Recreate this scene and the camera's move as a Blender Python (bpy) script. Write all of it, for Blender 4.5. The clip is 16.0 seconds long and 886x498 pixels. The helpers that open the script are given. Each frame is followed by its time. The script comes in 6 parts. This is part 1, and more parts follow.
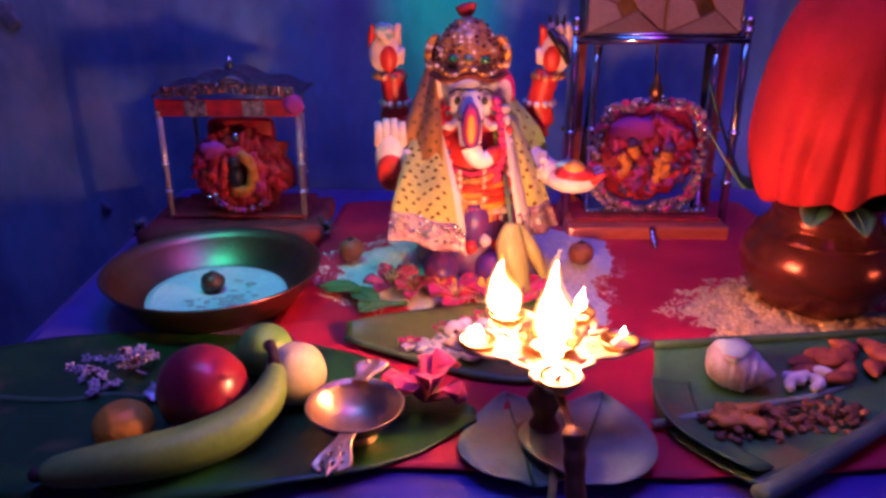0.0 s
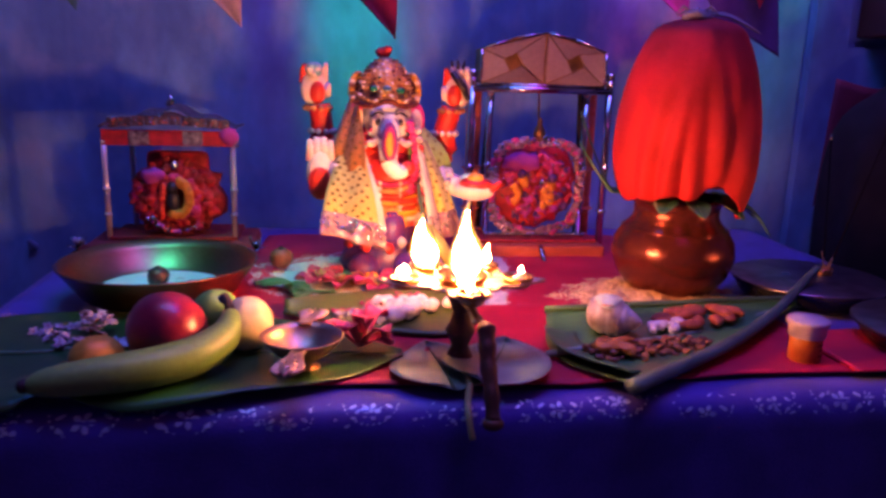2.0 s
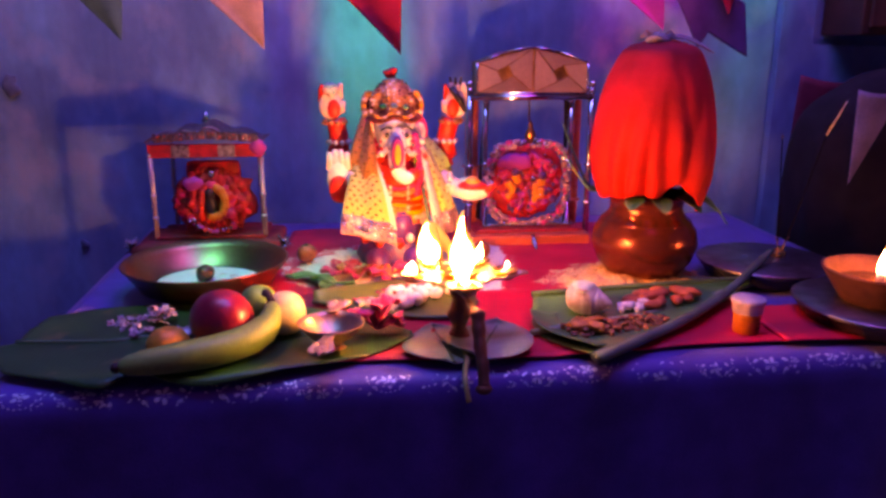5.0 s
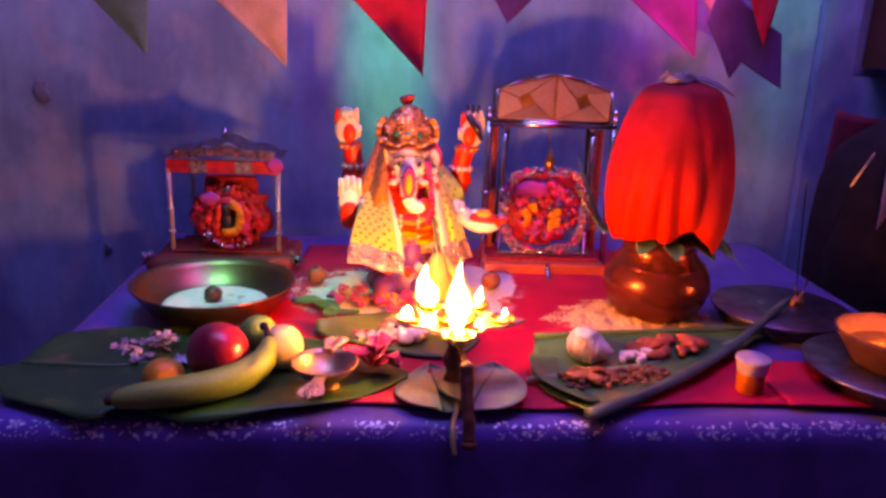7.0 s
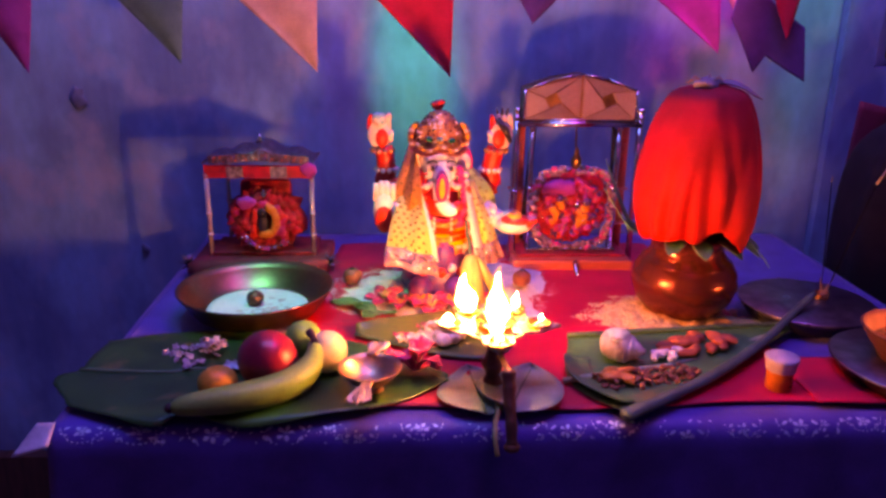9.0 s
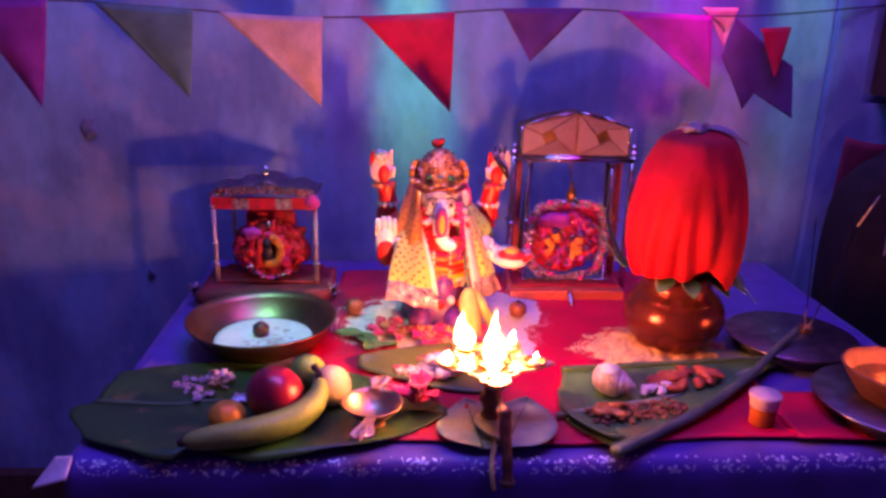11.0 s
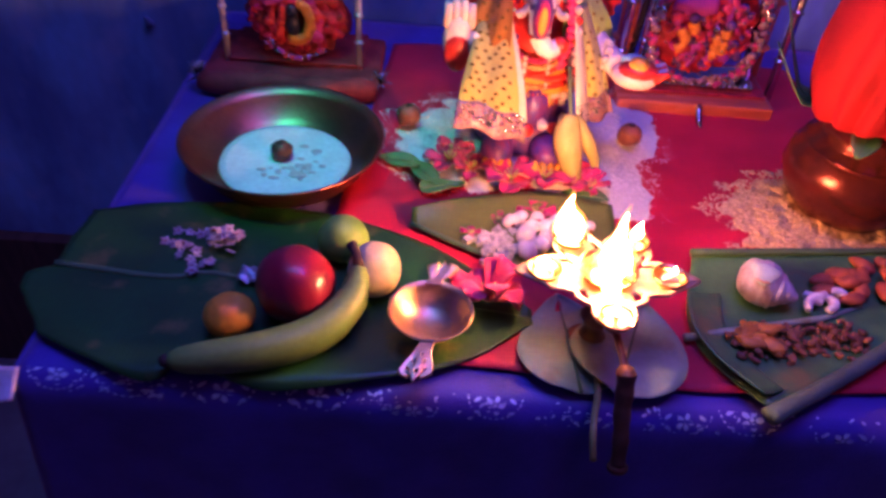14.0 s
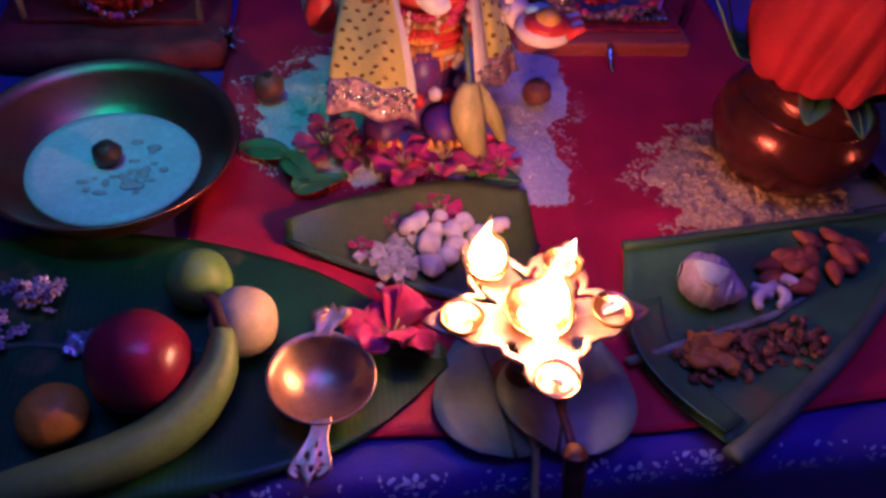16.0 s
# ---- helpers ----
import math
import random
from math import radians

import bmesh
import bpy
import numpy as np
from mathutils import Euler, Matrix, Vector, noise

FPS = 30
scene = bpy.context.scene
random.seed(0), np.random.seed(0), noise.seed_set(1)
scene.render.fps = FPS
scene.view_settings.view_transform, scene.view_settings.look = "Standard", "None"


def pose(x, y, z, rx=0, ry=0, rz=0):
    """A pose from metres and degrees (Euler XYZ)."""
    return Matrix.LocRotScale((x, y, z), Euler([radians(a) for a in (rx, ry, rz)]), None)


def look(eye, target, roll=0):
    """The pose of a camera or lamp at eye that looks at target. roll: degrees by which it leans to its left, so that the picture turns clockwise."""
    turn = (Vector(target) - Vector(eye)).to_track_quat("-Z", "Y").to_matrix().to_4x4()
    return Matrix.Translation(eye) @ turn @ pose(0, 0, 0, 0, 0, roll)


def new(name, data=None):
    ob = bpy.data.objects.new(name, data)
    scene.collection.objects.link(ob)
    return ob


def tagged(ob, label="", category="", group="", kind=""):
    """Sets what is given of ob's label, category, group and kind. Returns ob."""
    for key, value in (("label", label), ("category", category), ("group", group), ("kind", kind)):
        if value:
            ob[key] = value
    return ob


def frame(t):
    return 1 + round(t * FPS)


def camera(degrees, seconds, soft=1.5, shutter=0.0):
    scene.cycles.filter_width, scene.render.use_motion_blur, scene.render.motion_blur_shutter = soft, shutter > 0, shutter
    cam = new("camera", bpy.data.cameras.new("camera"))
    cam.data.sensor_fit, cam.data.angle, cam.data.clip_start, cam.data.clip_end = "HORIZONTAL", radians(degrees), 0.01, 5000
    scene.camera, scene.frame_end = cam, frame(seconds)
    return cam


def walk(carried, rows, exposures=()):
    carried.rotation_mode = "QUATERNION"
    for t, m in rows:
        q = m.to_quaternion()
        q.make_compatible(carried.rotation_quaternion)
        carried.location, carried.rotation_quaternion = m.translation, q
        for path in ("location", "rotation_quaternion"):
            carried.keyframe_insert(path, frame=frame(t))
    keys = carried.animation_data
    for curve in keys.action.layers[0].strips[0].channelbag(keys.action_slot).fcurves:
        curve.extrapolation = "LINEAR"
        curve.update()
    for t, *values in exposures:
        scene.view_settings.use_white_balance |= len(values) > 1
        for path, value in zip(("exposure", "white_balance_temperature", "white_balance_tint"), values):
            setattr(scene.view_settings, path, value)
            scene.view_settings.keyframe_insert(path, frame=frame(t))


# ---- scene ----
cam = camera(60.0, 16.0, soft=3.0, shutter=0.5)
METRES, EYE, TILT, LEAN, TURN = 1.25, 1.072, -22.0, 0.0, 0.0
ROWS = [
    (0.0, 0.0, 0.0, 0.0, 0.0, -0.0, -0.0),
    (0.5, -0.0096, 0.0073, -0.0366, 0.04, 5.22, 0.29),
    (1.0, -0.0037, -0.0044, -0.0686, -2.29, 8.33, 0.23),
    (1.5, -0.0133, -0.045, -0.0937, -7.43, 7.82, 0.21),
    (2.0, -0.0258, -0.0872, -0.1034, -7.83, 8.6, 1.24),
    (2.5, -0.0373, -0.1153, -0.101, -5.08, 8.93, 2.74),
    (3.0, -0.0533, -0.15, -0.1, -5.83, 8.48, 2.02),
    (3.5, -0.0811, -0.1758, -0.0954, -6.68, 7.28, 2.43),
    (4.0, -0.0758, -0.1869, -0.1026, -4.85, 8.7, 1.57),
    (4.5, -0.0531, -0.2005, -0.1064, -6.95, 7.43, 2.99),
    (7.0, 0.0023, -0.2046, -0.0534, -4.04, 5.67, -0.6),
    (7.5, 0.0011, -0.2145, -0.047, -4.02, 4.69, 0.4),
    (8.0, -0.0085, -0.2275, -0.0376, -3.32, 4.95, 0.07),
    (8.5, -0.0119, -0.2288, -0.0349, -3.37, 4.38, 0.41),
    (9.0, -0.0193, -0.2291, -0.0305, -2.92, 4.0, 0.26),
    (9.5, -0.0203, -0.228, -0.0204, -2.98, 5.08, -0.04),
    (12.0, -0.0398, -0.2901, 0.0307, -3.64, 1.9, -0.14),
    (12.5, -0.0751, -0.2655, 0.0627, -4.72, -1.95, -0.28),
    (13.0, -0.0551, -0.1744, 0.086, -2.91, -8.0, -0.15),
    (13.5, -0.0384, -0.0872, 0.1002, 2.54, -12.54, -3.38),
    (14.0, -0.0492, -0.024, 0.1017, 0.42, -18.47, -3.89),
    (14.5, -0.0515, 0.0567, 0.1233, -4.01, -21.74, -3.36),
    (15.0, -0.0536, 0.0924, 0.1257, -6.47, -25.49, -2.87),
    (15.5, -0.0441, 0.1056, 0.1343, -7.73, -25.81, -1.47),
    (16.0, -0.0455, 0.1007, 0.1369, -9.05, -26.06, -2.14),
]
walk(cam, [(t, pose(0, 0, EYE, TILT, LEAN, TURN) @ pose(METRES * x, METRES * y, METRES * z, 90 + pitch, roll, yaw)) for t, x, y, z, yaw, pitch, roll in ROWS]
     + [(1.8, look((-0.026, -0.129, 0.995), (0.263, 1.794, 0.526), 2.3))],
     [(0.0, -0.37, 6000, 10), (0.5, -0.20, 4800, -4), (1.0, -0.32, 6000, 10), (1.5, -0.06, 6200, 10), (2.0, 0.0, 6900, 8), (2.5, 0.28, 8300, 10), (3.0, 0.27, 7400, 12), (3.5, 0.44, 11000, 24), (4.0, 0.34, 7600, 12), (4.5, 0.50, 10200, 20), (5.6, 0.48, 9600, 18), (7.0, 0.54, 13000, 24), (7.5, 0.50, 8300, 14), (8.0, 0.52, 11000, 26), (8.5, 0.46, 7900, 15),
      (9.0, 0.50, 10400, 26), (9.5, 0.46, 7900, 18), (12.0, 0.44, 9000, 74), (12.5, 0.38, 8500, -8), (13.0, 0.34, 8800, 48), (13.5, 0.12, 7000, -4), (14.0, -0.06, 6400, 12), (14.5, -0.74, 6200, -8),
      (15.0, -1.06, 5500, 8), (16.0, -1.34, 5200, 10)])


# ---- light ----
world = bpy.data.worlds.new("night_room")
scene.world = world
world.use_nodes = True
world.node_tree.nodes["Background"].inputs[0].default_value = (0.05, 0.06, 0.25, 1)
world.node_tree.nodes["Background"].inputs[1].default_value = 0.05


def area_lamp(name, place, target, size, watts, colour):
    data = bpy.data.lights.new(name, "AREA")
    data.size, data.energy, data.color = size, watts, colour
    ob = new(name, data)
    ob.matrix_world = look(place, target)
    return ob


def spot_lamp(name, place, target, watts, colour, degrees, blend=0.8, radius=0.02):
    data = bpy.data.lights.new(name, "SPOT")
    data.energy, data.color, data.spot_size, data.spot_blend, data.shadow_soft_size = watts, colour, radians(degrees), blend, radius
    ob = new(name, data)
    ob.matrix_world = look(place, target)
    return ob


area_lamp("unseen_blue_lamp", (-0.12, 0.58, 2.3), (0.0, 0.95, 0.9), 0.65, 10.5, (0.05, 0.19, 1.0))
# Added blue fill, not a known lamp: brightens the cloth's front edge.
area_lamp("unseen_blue_lamp", (0.30, 0.27, 2.35), (0.27, 0.45, 0.74), 0.2, 3.2, (0.06, 0.16, 1.0))
area_lamp("violet_led_lamp", (0.38, 0.56, 2.35), (0.2, 0.95, 0.9), 0.6, 6.6, (0.50, 0.05, 1.0))
spot_lamp("green_party_lamp", (-0.04, 0.80, 1.75), (-0.01, 1.03, 1.10), 42.0, (0.02, 1.0, 0.45), 15, 1.0)
spot_lamp("green_party_lamp", (0.66, 0.85, 1.75), (0.66, 1.03, 1.16), 12.0, (0.02, 1.0, 0.45), 14, 1.0)
spot_lamp("cyan_party_lamp", (-0.3, 0.45, 2.2), (-0.17, 0.715, 0.75), 48.0, (0.02, 0.9, 0.40), 16, 1.0)
spot_lamp("pink_party_lamp", (0.48, 0.80, 1.75), (0.47, 1.03, 1.12), 26.0, (1.0, 0.04, 0.5), 22, 1.0)
spot_lamp("pink_party_lamp", (-0.12, 0.82, 1.75), (-0.11, 1.03, 1.12), 10.0, (1.0, 0.05, 0.45), 12, 1.0)

# Weak fill added to lift the dark table front; no real source known.
area_lamp("added_magenta_fill", (0.3, -0.7, 2.45), (0.1, 0.4, 0.6), 0.3, 1.2, (0.6, 0.05, 0.6))

# ---- materials ----


def mat(name, colour, colour2=None, rough=0.6, metal=0.0, scale=30.0, fine=220.0, bump=0.15, stretch=(1, 1, 1), coat=0.0, sheen=0.0,
        subsurface=0.0, random_tone=0.0, contrast=(0.35, 0.65)):
    m = bpy.data.materials.new(name)
    m.use_nodes = True
    nt = m.node_tree
    n, l = nt.nodes, nt.links
    b = n["Principled BSDF"]
    b.inputs["Roughness"].default_value, b.inputs["Metallic"].default_value = rough, metal
    b.inputs["Coat Weight"].default_value, b.inputs["Sheen Weight"].default_value = coat, sheen
    if subsurface:
        b.inputs["Subsurface Weight"].default_value, b.inputs["Subsurface Scale"].default_value = subsurface, 0.004
    colour2 = colour2 or tuple(c * 0.6 for c in colour)
    tc, mp = n.new("ShaderNodeTexCoord"), n.new("ShaderNodeMapping")
    mp.inputs["Scale"].default_value = stretch
    l.new(tc.outputs["Object"], mp.inputs[0])
    big, small = n.new("ShaderNodeTexNoise"), n.new("ShaderNodeTexNoise")
    big.inputs["Scale"].default_value, big.inputs["Detail"].default_value = scale, 4
    small.inputs["Scale"].default_value, small.inputs["Detail"].default_value = fine, 3
    l.new(mp.outputs[0], big.inputs[0])
    l.new(mp.outputs[0], small.inputs[0])
    ramp = n.new("ShaderNodeMapRange")
    ramp.inputs[1].default_value, ramp.inputs[2].default_value = contrast
    l.new(big.outputs[0], ramp.inputs[0])
    mix = n.new("ShaderNodeMix")
    mix.data_type = "RGBA"
    mix.inputs[6].default_value, mix.inputs[7].default_value = (*colour, 1), (*colour2, 1)
    l.new(ramp.outputs[0], mix.inputs[0])
    tone = n.new("ShaderNodeMapRange")
    tone.inputs[3].default_value, tone.inputs[4].default_value = 0.8, 1.2
    l.new(small.outputs[0], tone.inputs[0])
    hsv = n.new("ShaderNodeHueSaturation")
    l.new(mix.outputs[2], hsv.inputs["Color"])
    if random_tone:
        info, rr, mul = n.new("ShaderNodeObjectInfo"), n.new("ShaderNodeMapRange"), n.new("ShaderNodeMath")
        rr.inputs[3].default_value, rr.inputs[4].default_value = 1 - random_tone, 1 + random_tone
        mul.operation = "MULTIPLY"
        l.new(info.outputs["Random"], rr.inputs[0])
        l.new(rr.outputs[0], mul.inputs[0])
        l.new(tone.outputs[0], mul.inputs[1])
        l.new(mul.outputs[0], hsv.inputs["Value"])
    else:
        l.new(tone.outputs[0], hsv.inputs["Value"])
    l.new(hsv.outputs[0], b.inputs["Base Color"])
    rv = n.new("ShaderNodeMapRange")
    rv.inputs[3].default_value, rv.inputs[4].default_value = max(0.03, rough * 0.75), min(1.0, rough * 1.25)
    l.new(big.outputs[0], rv.inputs[0])
    l.new(rv.outputs[0], b.inputs["Roughness"])
    if bump:
        bp = n.new("ShaderNodeBump")
        bp.inputs["Strength"].default_value, bp.inputs["Distance"].default_value = bump, 0.002
        l.new(small.outputs[0], bp.inputs["Height"])
        l.new(bp.outputs[0], b.inputs["Normal"])
    return m


def leaf_mat(name, colour, colour2, veins=90.0, axis="X"):
    """Green leaf with parallel side veins."""
    m = mat(name, colour, colour2, rough=0.38, scale=14, fine=160, bump=0.1)
    nt = m.node_tree
    n, l = nt.nodes, nt.links
    wave, tc, bp = n.new("ShaderNodeTexWave"), n.new("ShaderNodeTexCoord"), n.new("ShaderNodeBump")
    wave.bands_direction = axis
    wave.inputs["Scale"].default_value, wave.inputs["Distortion"].default_value, wave.inputs["Detail"].default_value = veins, 0.8, 1
    bp.inputs["Strength"].default_value, bp.inputs["Distance"].default_value = 0.10, 0.0008
    l.new(tc.outputs["Object"], wave.inputs[0])
    l.new(wave.outputs["Fac"], bp.inputs["Height"])
    l.new(bp.outputs[0], n["Principled BSDF"].inputs["Normal"])
    spots, ramp, mix = n.new("ShaderNodeTexNoise"), n.new("ShaderNodeMapRange"), n.new("ShaderNodeMix")
    spots.inputs["Scale"].default_value, spots.inputs["Detail"].default_value = 23.0, 6
    ramp.inputs[1].default_value, ramp.inputs[2].default_value, ramp.inputs[4].default_value = 0.60, 0.72, 0.7
    mix.data_type = "RGBA"
    mix.inputs[7].default_value = (0.20, 0.17, 0.05, 1)
    base = n["Principled BSDF"].inputs["Base Color"]
    l.new(tc.outputs["Object"], spots.inputs[0])
    l.new(spots.outputs[0], ramp.inputs[0])
    l.new(ramp.outputs[0], mix.inputs[0])
    l.new(base.links[0].from_socket, mix.inputs[6])
    l.new(mix.outputs[2], base)
    return m


def flame_mat(name, colour, strength, clear=0.0):
    m = bpy.data.materials.new(name)
    m.use_nodes = True
    n, l = m.node_tree.nodes, m.node_tree.links
    n.remove(n["Principled BSDF"])
    e, t, mx = n.new("ShaderNodeEmission"), n.new("ShaderNodeBsdfTransparent"), n.new("ShaderNodeMixShader")
    e.inputs[0].default_value, e.inputs[1].default_value = (*colour, 1), strength
    mx.inputs[0].default_value = clear
    l.new(e.outputs[0], mx.inputs[1])
    l.new(t.outputs[0], mx.inputs[2])
    l.new(mx.outputs[0], n["Material Output"].inputs[0])
    return m


def limewash(name):
    """Old blue limewash: pale and dark blotches, vertical runs and brush marks."""
    m = mat(name, (0.20, 0.46, 0.72), (0.11, 0.23, 0.44), rough=0.85, scale=7.0, fine=55, bump=0.4, stretch=(1, 1, 0.6), contrast=(0.40, 0.60))
    n, l = m.node_tree.nodes, m.node_tree.links
    tc = n.new("ShaderNodeTexCoord")
    shade = n["Principled BSDF"].inputs["Base Color"].links[0].from_socket
    for stretch, scale, low, high, tone in (((1, 1, 0.10), 22.0, 0.46, 0.78, (0.24, 0.36, 0.54)), ((1, 1, 0.45), 9.0, 0.50, 0.72, (0.09, 0.15, 0.30)), ((1, 1, 0.8), 14.0, 0.54, 0.76, (0.40, 0.46, 0.58))):
        mp, tex, ramp, mix = n.new("ShaderNodeMapping"), n.new("ShaderNodeTexNoise"), n.new("ShaderNodeMapRange"), n.new("ShaderNodeMix")
        mp.inputs["Scale"].default_value = stretch
        mp.inputs["Location"].default_value = (scale, 0.3, 0.7)
        tex.inputs["Scale"].default_value, tex.inputs["Detail"].default_value = scale, 5
        ramp.inputs[1].default_value, ramp.inputs[2].default_value, ramp.inputs[4].default_value = low, high, 0.6
        mix.data_type = "RGBA"
        mix.inputs[7].default_value = (*tone, 1)
        l.new(tc.outputs["Object"], mp.inputs[0])
        l.new(mp.outputs[0], tex.inputs[0])
        l.new(tex.outputs[0], ramp.inputs[0])
        l.new(ramp.outputs[0], mix.inputs[0])
        l.new(shade, mix.inputs[6])
        shade = mix.outputs[2]
    l.new(shade, n["Principled BSDF"].inputs["Base Color"])
    return m


WALL = limewash("blue_limewash")
PLASTER = mat("plain_plaster", (0.35, 0.38, 0.45), rough=0.9, scale=3, fine=40)
FLOOR = mat("cement_floor", (0.16, 0.15, 0.15), rough=0.7, scale=5, fine=60)
CEIL = mat("ceiling_paint", (0.5, 0.5, 0.5), rough=0.9, scale=4, fine=50)
STAIN = mat("damp_stain", (0.15, 0.22, 0.36), rough=0.95, scale=40, fine=200)
WOOD = mat("dark_wood", (0.10, 0.05, 0.03), rough=0.5, scale=12, fine=90, stretch=(8, 1, 1))
BLUECLOTH = mat("blue_cloth", (0.066, 0.040, 0.40), (0.042, 0.024, 0.27), rough=0.40, scale=25, fine=500, bump=0.3, sheen=0.3)
PRINT = mat("silver_print", (0.70, 0.85, 0.95), (0.42, 0.52, 0.8), rough=0.35, metal=0.3, scale=60)
HEM = mat("white_hem", (0.7, 0.72, 0.8), rough=0.8, scale=40)
REDCLOTH = mat("red_cloth", (0.66, 0.010, 0.045), (0.50, 0.006, 0.035), rough=0.55, scale=14, fine=700, bump=0.35)
REDSILK = mat("red_silk", (0.43, 0.002, 0.014), (0.28, 0.0015, 0.010), rough=0.85, scale=18, fine=600, bump=0.3)
LEAF = leaf_mat("banana_leaf", (0.016, 0.105, 0.018), (0.012, 0.068, 0.013), 70)
LEAFPALE = leaf_mat("pale_leaf", (0.075, 0.25, 0.08), (0.05, 0.17, 0.055), 90)
LEAFOLIVE = leaf_mat("olive_leaf", (0.13, 0.19, 0.03), (0.08, 0.13, 0.02), 80)
BETEL = leaf_mat("betel_leaf", (0.30, 0.45, 0.30), (0.21, 0.33, 0.20), 30)
RIB = mat("leaf_rib", (0.08, 0.19, 0.07), (0.05, 0.13, 0.05), rough=0.5, scale=30, stretch=(0.3, 1, 1))
STALK = mat("dull_stalk", (0.085, 0.16, 0.11), (0.05, 0.095, 0.065), rough=0.6, scale=24)
BRASS = mat("brass", (0.62, 0.36, 0.14), (0.42, 0.22, 0.08), rough=0.28, metal=1.0, scale=18, bump=0.08)
COPPER = mat("aged_copper", (0.235, 0.052, 0.042), (0.13, 0.032, 0.03), rough=0.24, metal=0.72, scale=16, bump=0.1)
DISHBRASS = mat("old_brass", (0.36, 0.17, 0.11), (0.22, 0.10, 0.07), rough=0.34, metal=0.95, scale=14, bump=0.08)
BRONZE = mat("dark_bronze", (0.23, 0.125, 0.07), (0.12, 0.07, 0.045), rough=0.48, metal=0.8, scale=40, bump=0.2)
PLATEBRASS = mat("lamp_plate_brass", (0.66, 0.46, 0.28), (0.46, 0.30, 0.16), rough=0.45, metal=0.6, scale=60, bump=0.15)
CUPBRASS = mat("cup_brass", (0.64, 0.44, 0.25), (0.46, 0.30, 0.16), rough=0.33, metal=0.85, scale=40, bump=0.1)
STEEL = mat("polished_steel", (0.72, 0.70, 0.72), (0.6, 0.58, 0.6), rough=0.14, metal=1.0, scale=20, bump=0.02)
DARKSTEEL = mat("sooty_steel", (0.075, 0.070, 0.095), (0.03, 0.027, 0.038), rough=0.26, metal=0.6, scale=26, bump=0.15)
# Lighter than the plate's steel: the rim's highlight is put into this colour.
RIMSTEEL = mat("rim_highlight_steel", (0.26, 0.24, 0.28), (0.12, 0.11, 0.13), rough=0.3, metal=0.9, scale=40, bump=0.1)
SHELLMOUTH = mat("pale_shell_lining", (0.48, 0.62, 0.60), (0.36, 0.46, 0.46), rough=0.3, scale=60)
# Warm colour and random pane tone stand in for the mirrors' differing reflections.
MIRROR = mat("mirror_reflection_tint", (0.60, 0.46, 0.45), (0.5, 0.36, 0.36), rough=0.22, metal=0.6, scale=20, bump=0.02, random_tone=0.45)
MILK = mat("curd", (0.82, 0.82, 0.80), (0.74, 0.72, 0.70), rough=0.35, scale=40, bump=0.15, subsurface=0.2)
NUT = mat("areca_nut", (0.28, 0.095, 0.055), (0.16, 0.055, 0.035), rough=0.5, scale=90, bump=0.4)
DARKNUT = mat("dark_areca_nut", (0.06, 0.025, 0.02), (0.03, 0.012, 0.01), rough=0.45, scale=90, bump=0.4)
POWDER = mat("pink_powder", (0.64, 0.42, 0.40), (0.72, 0.55, 0.53), rough=0.9, scale=200, bump=0.4)
APPLE = mat("red_apple", (0.27, 0.012, 0.03), (0.17, 0.008, 0.03), rough=0.34, scale=26, fine=300, bump=0.05, coat=0.3)
BANANA = mat("green_yellow_banana", (0.21, 0.38, 0.07), (0.13, 0.29, 0.05), rough=0.45, scale=16, bump=0.1)
TIP = mat("dark_tip", (0.05, 0.03, 0.02), rough=0.8, scale=80)
LIME = mat("green_lime", (0.22, 0.46, 0.08), (0.14, 0.34, 0.05), rough=0.4, scale=26, bump=0.15)
GUAVA = mat("pale_guava", (0.70, 0.64, 0.34), (0.58, 0.54, 0.24), rough=0.4, scale=24, bump=0.15)
MARIGOLD = mat("orange_fruit", (0.70, 0.30, 0.02), (0.50, 0.34, 0.04), rough=0.5, scale=40, bump=0.35)
WHITEFLOWER = mat("white_petals", (0.66, 0.66, 0.64), (0.30, 0.26, 0.30), rough=0.7, scale=120)
FOIL = mat("pale_foil", (0.55, 0.60, 0.62), rough=0.3, metal=0.6, scale=60, bump=0.4)
PINKFLOWER = mat("crimson_petals", (0.55, 0.012, 0.14), (0.36, 0.008, 0.08), rough=0.55, scale=60, sheen=0.3)
RICE = mat("rice", (0.78, 0.78, 0.74), (0.62, 0.62, 0.58), rough=0.7, scale=300, fine=900, bump=0.5)
GRAIN = mat("wheat_grain", (0.78, 0.58, 0.32), (0.56, 0.38, 0.18), rough=0.7, scale=280, fine=900, bump=0.5)
SEED = mat("lotus_seed", (0.84, 0.80, 0.76), (0.66, 0.56, 0.50), rough=0.6, scale=110, bump=0.3)
SUGAR = mat("sugar_crystal", (0.55, 0.56, 0.55), (0.36, 0.38, 0.36), rough=0.25, scale=200)
APRICOT = mat("dried_apricot", (0.72, 0.30, 0.04), (0.55, 0.20, 0.03), rough=0.5, scale=120, bump=0.5, random_tone=0.25)
CONCH = mat("conch_shell", (0.62, 0.62, 0.62), (0.34, 0.26, 0.26), rough=0.32, scale=60, bump=0.3)
ALMOND = mat("almond_skin", (0.46, 0.12, 0.04), (0.30, 0.075, 0.03), rough=0.65, scale=120, bump=0.5, random_tone=0.2)
RAISIN = mat("raisin", (0.36, 0.15, 0.05), (0.19, 0.075, 0.025), rough=0.5, scale=130, bump=0.5, random_tone=0.6)
CLAYPINK = mat("shell_pink", (0.55, 0.28, 0.20), (0.45, 0.2, 0.16), rough=0.4, scale=60)
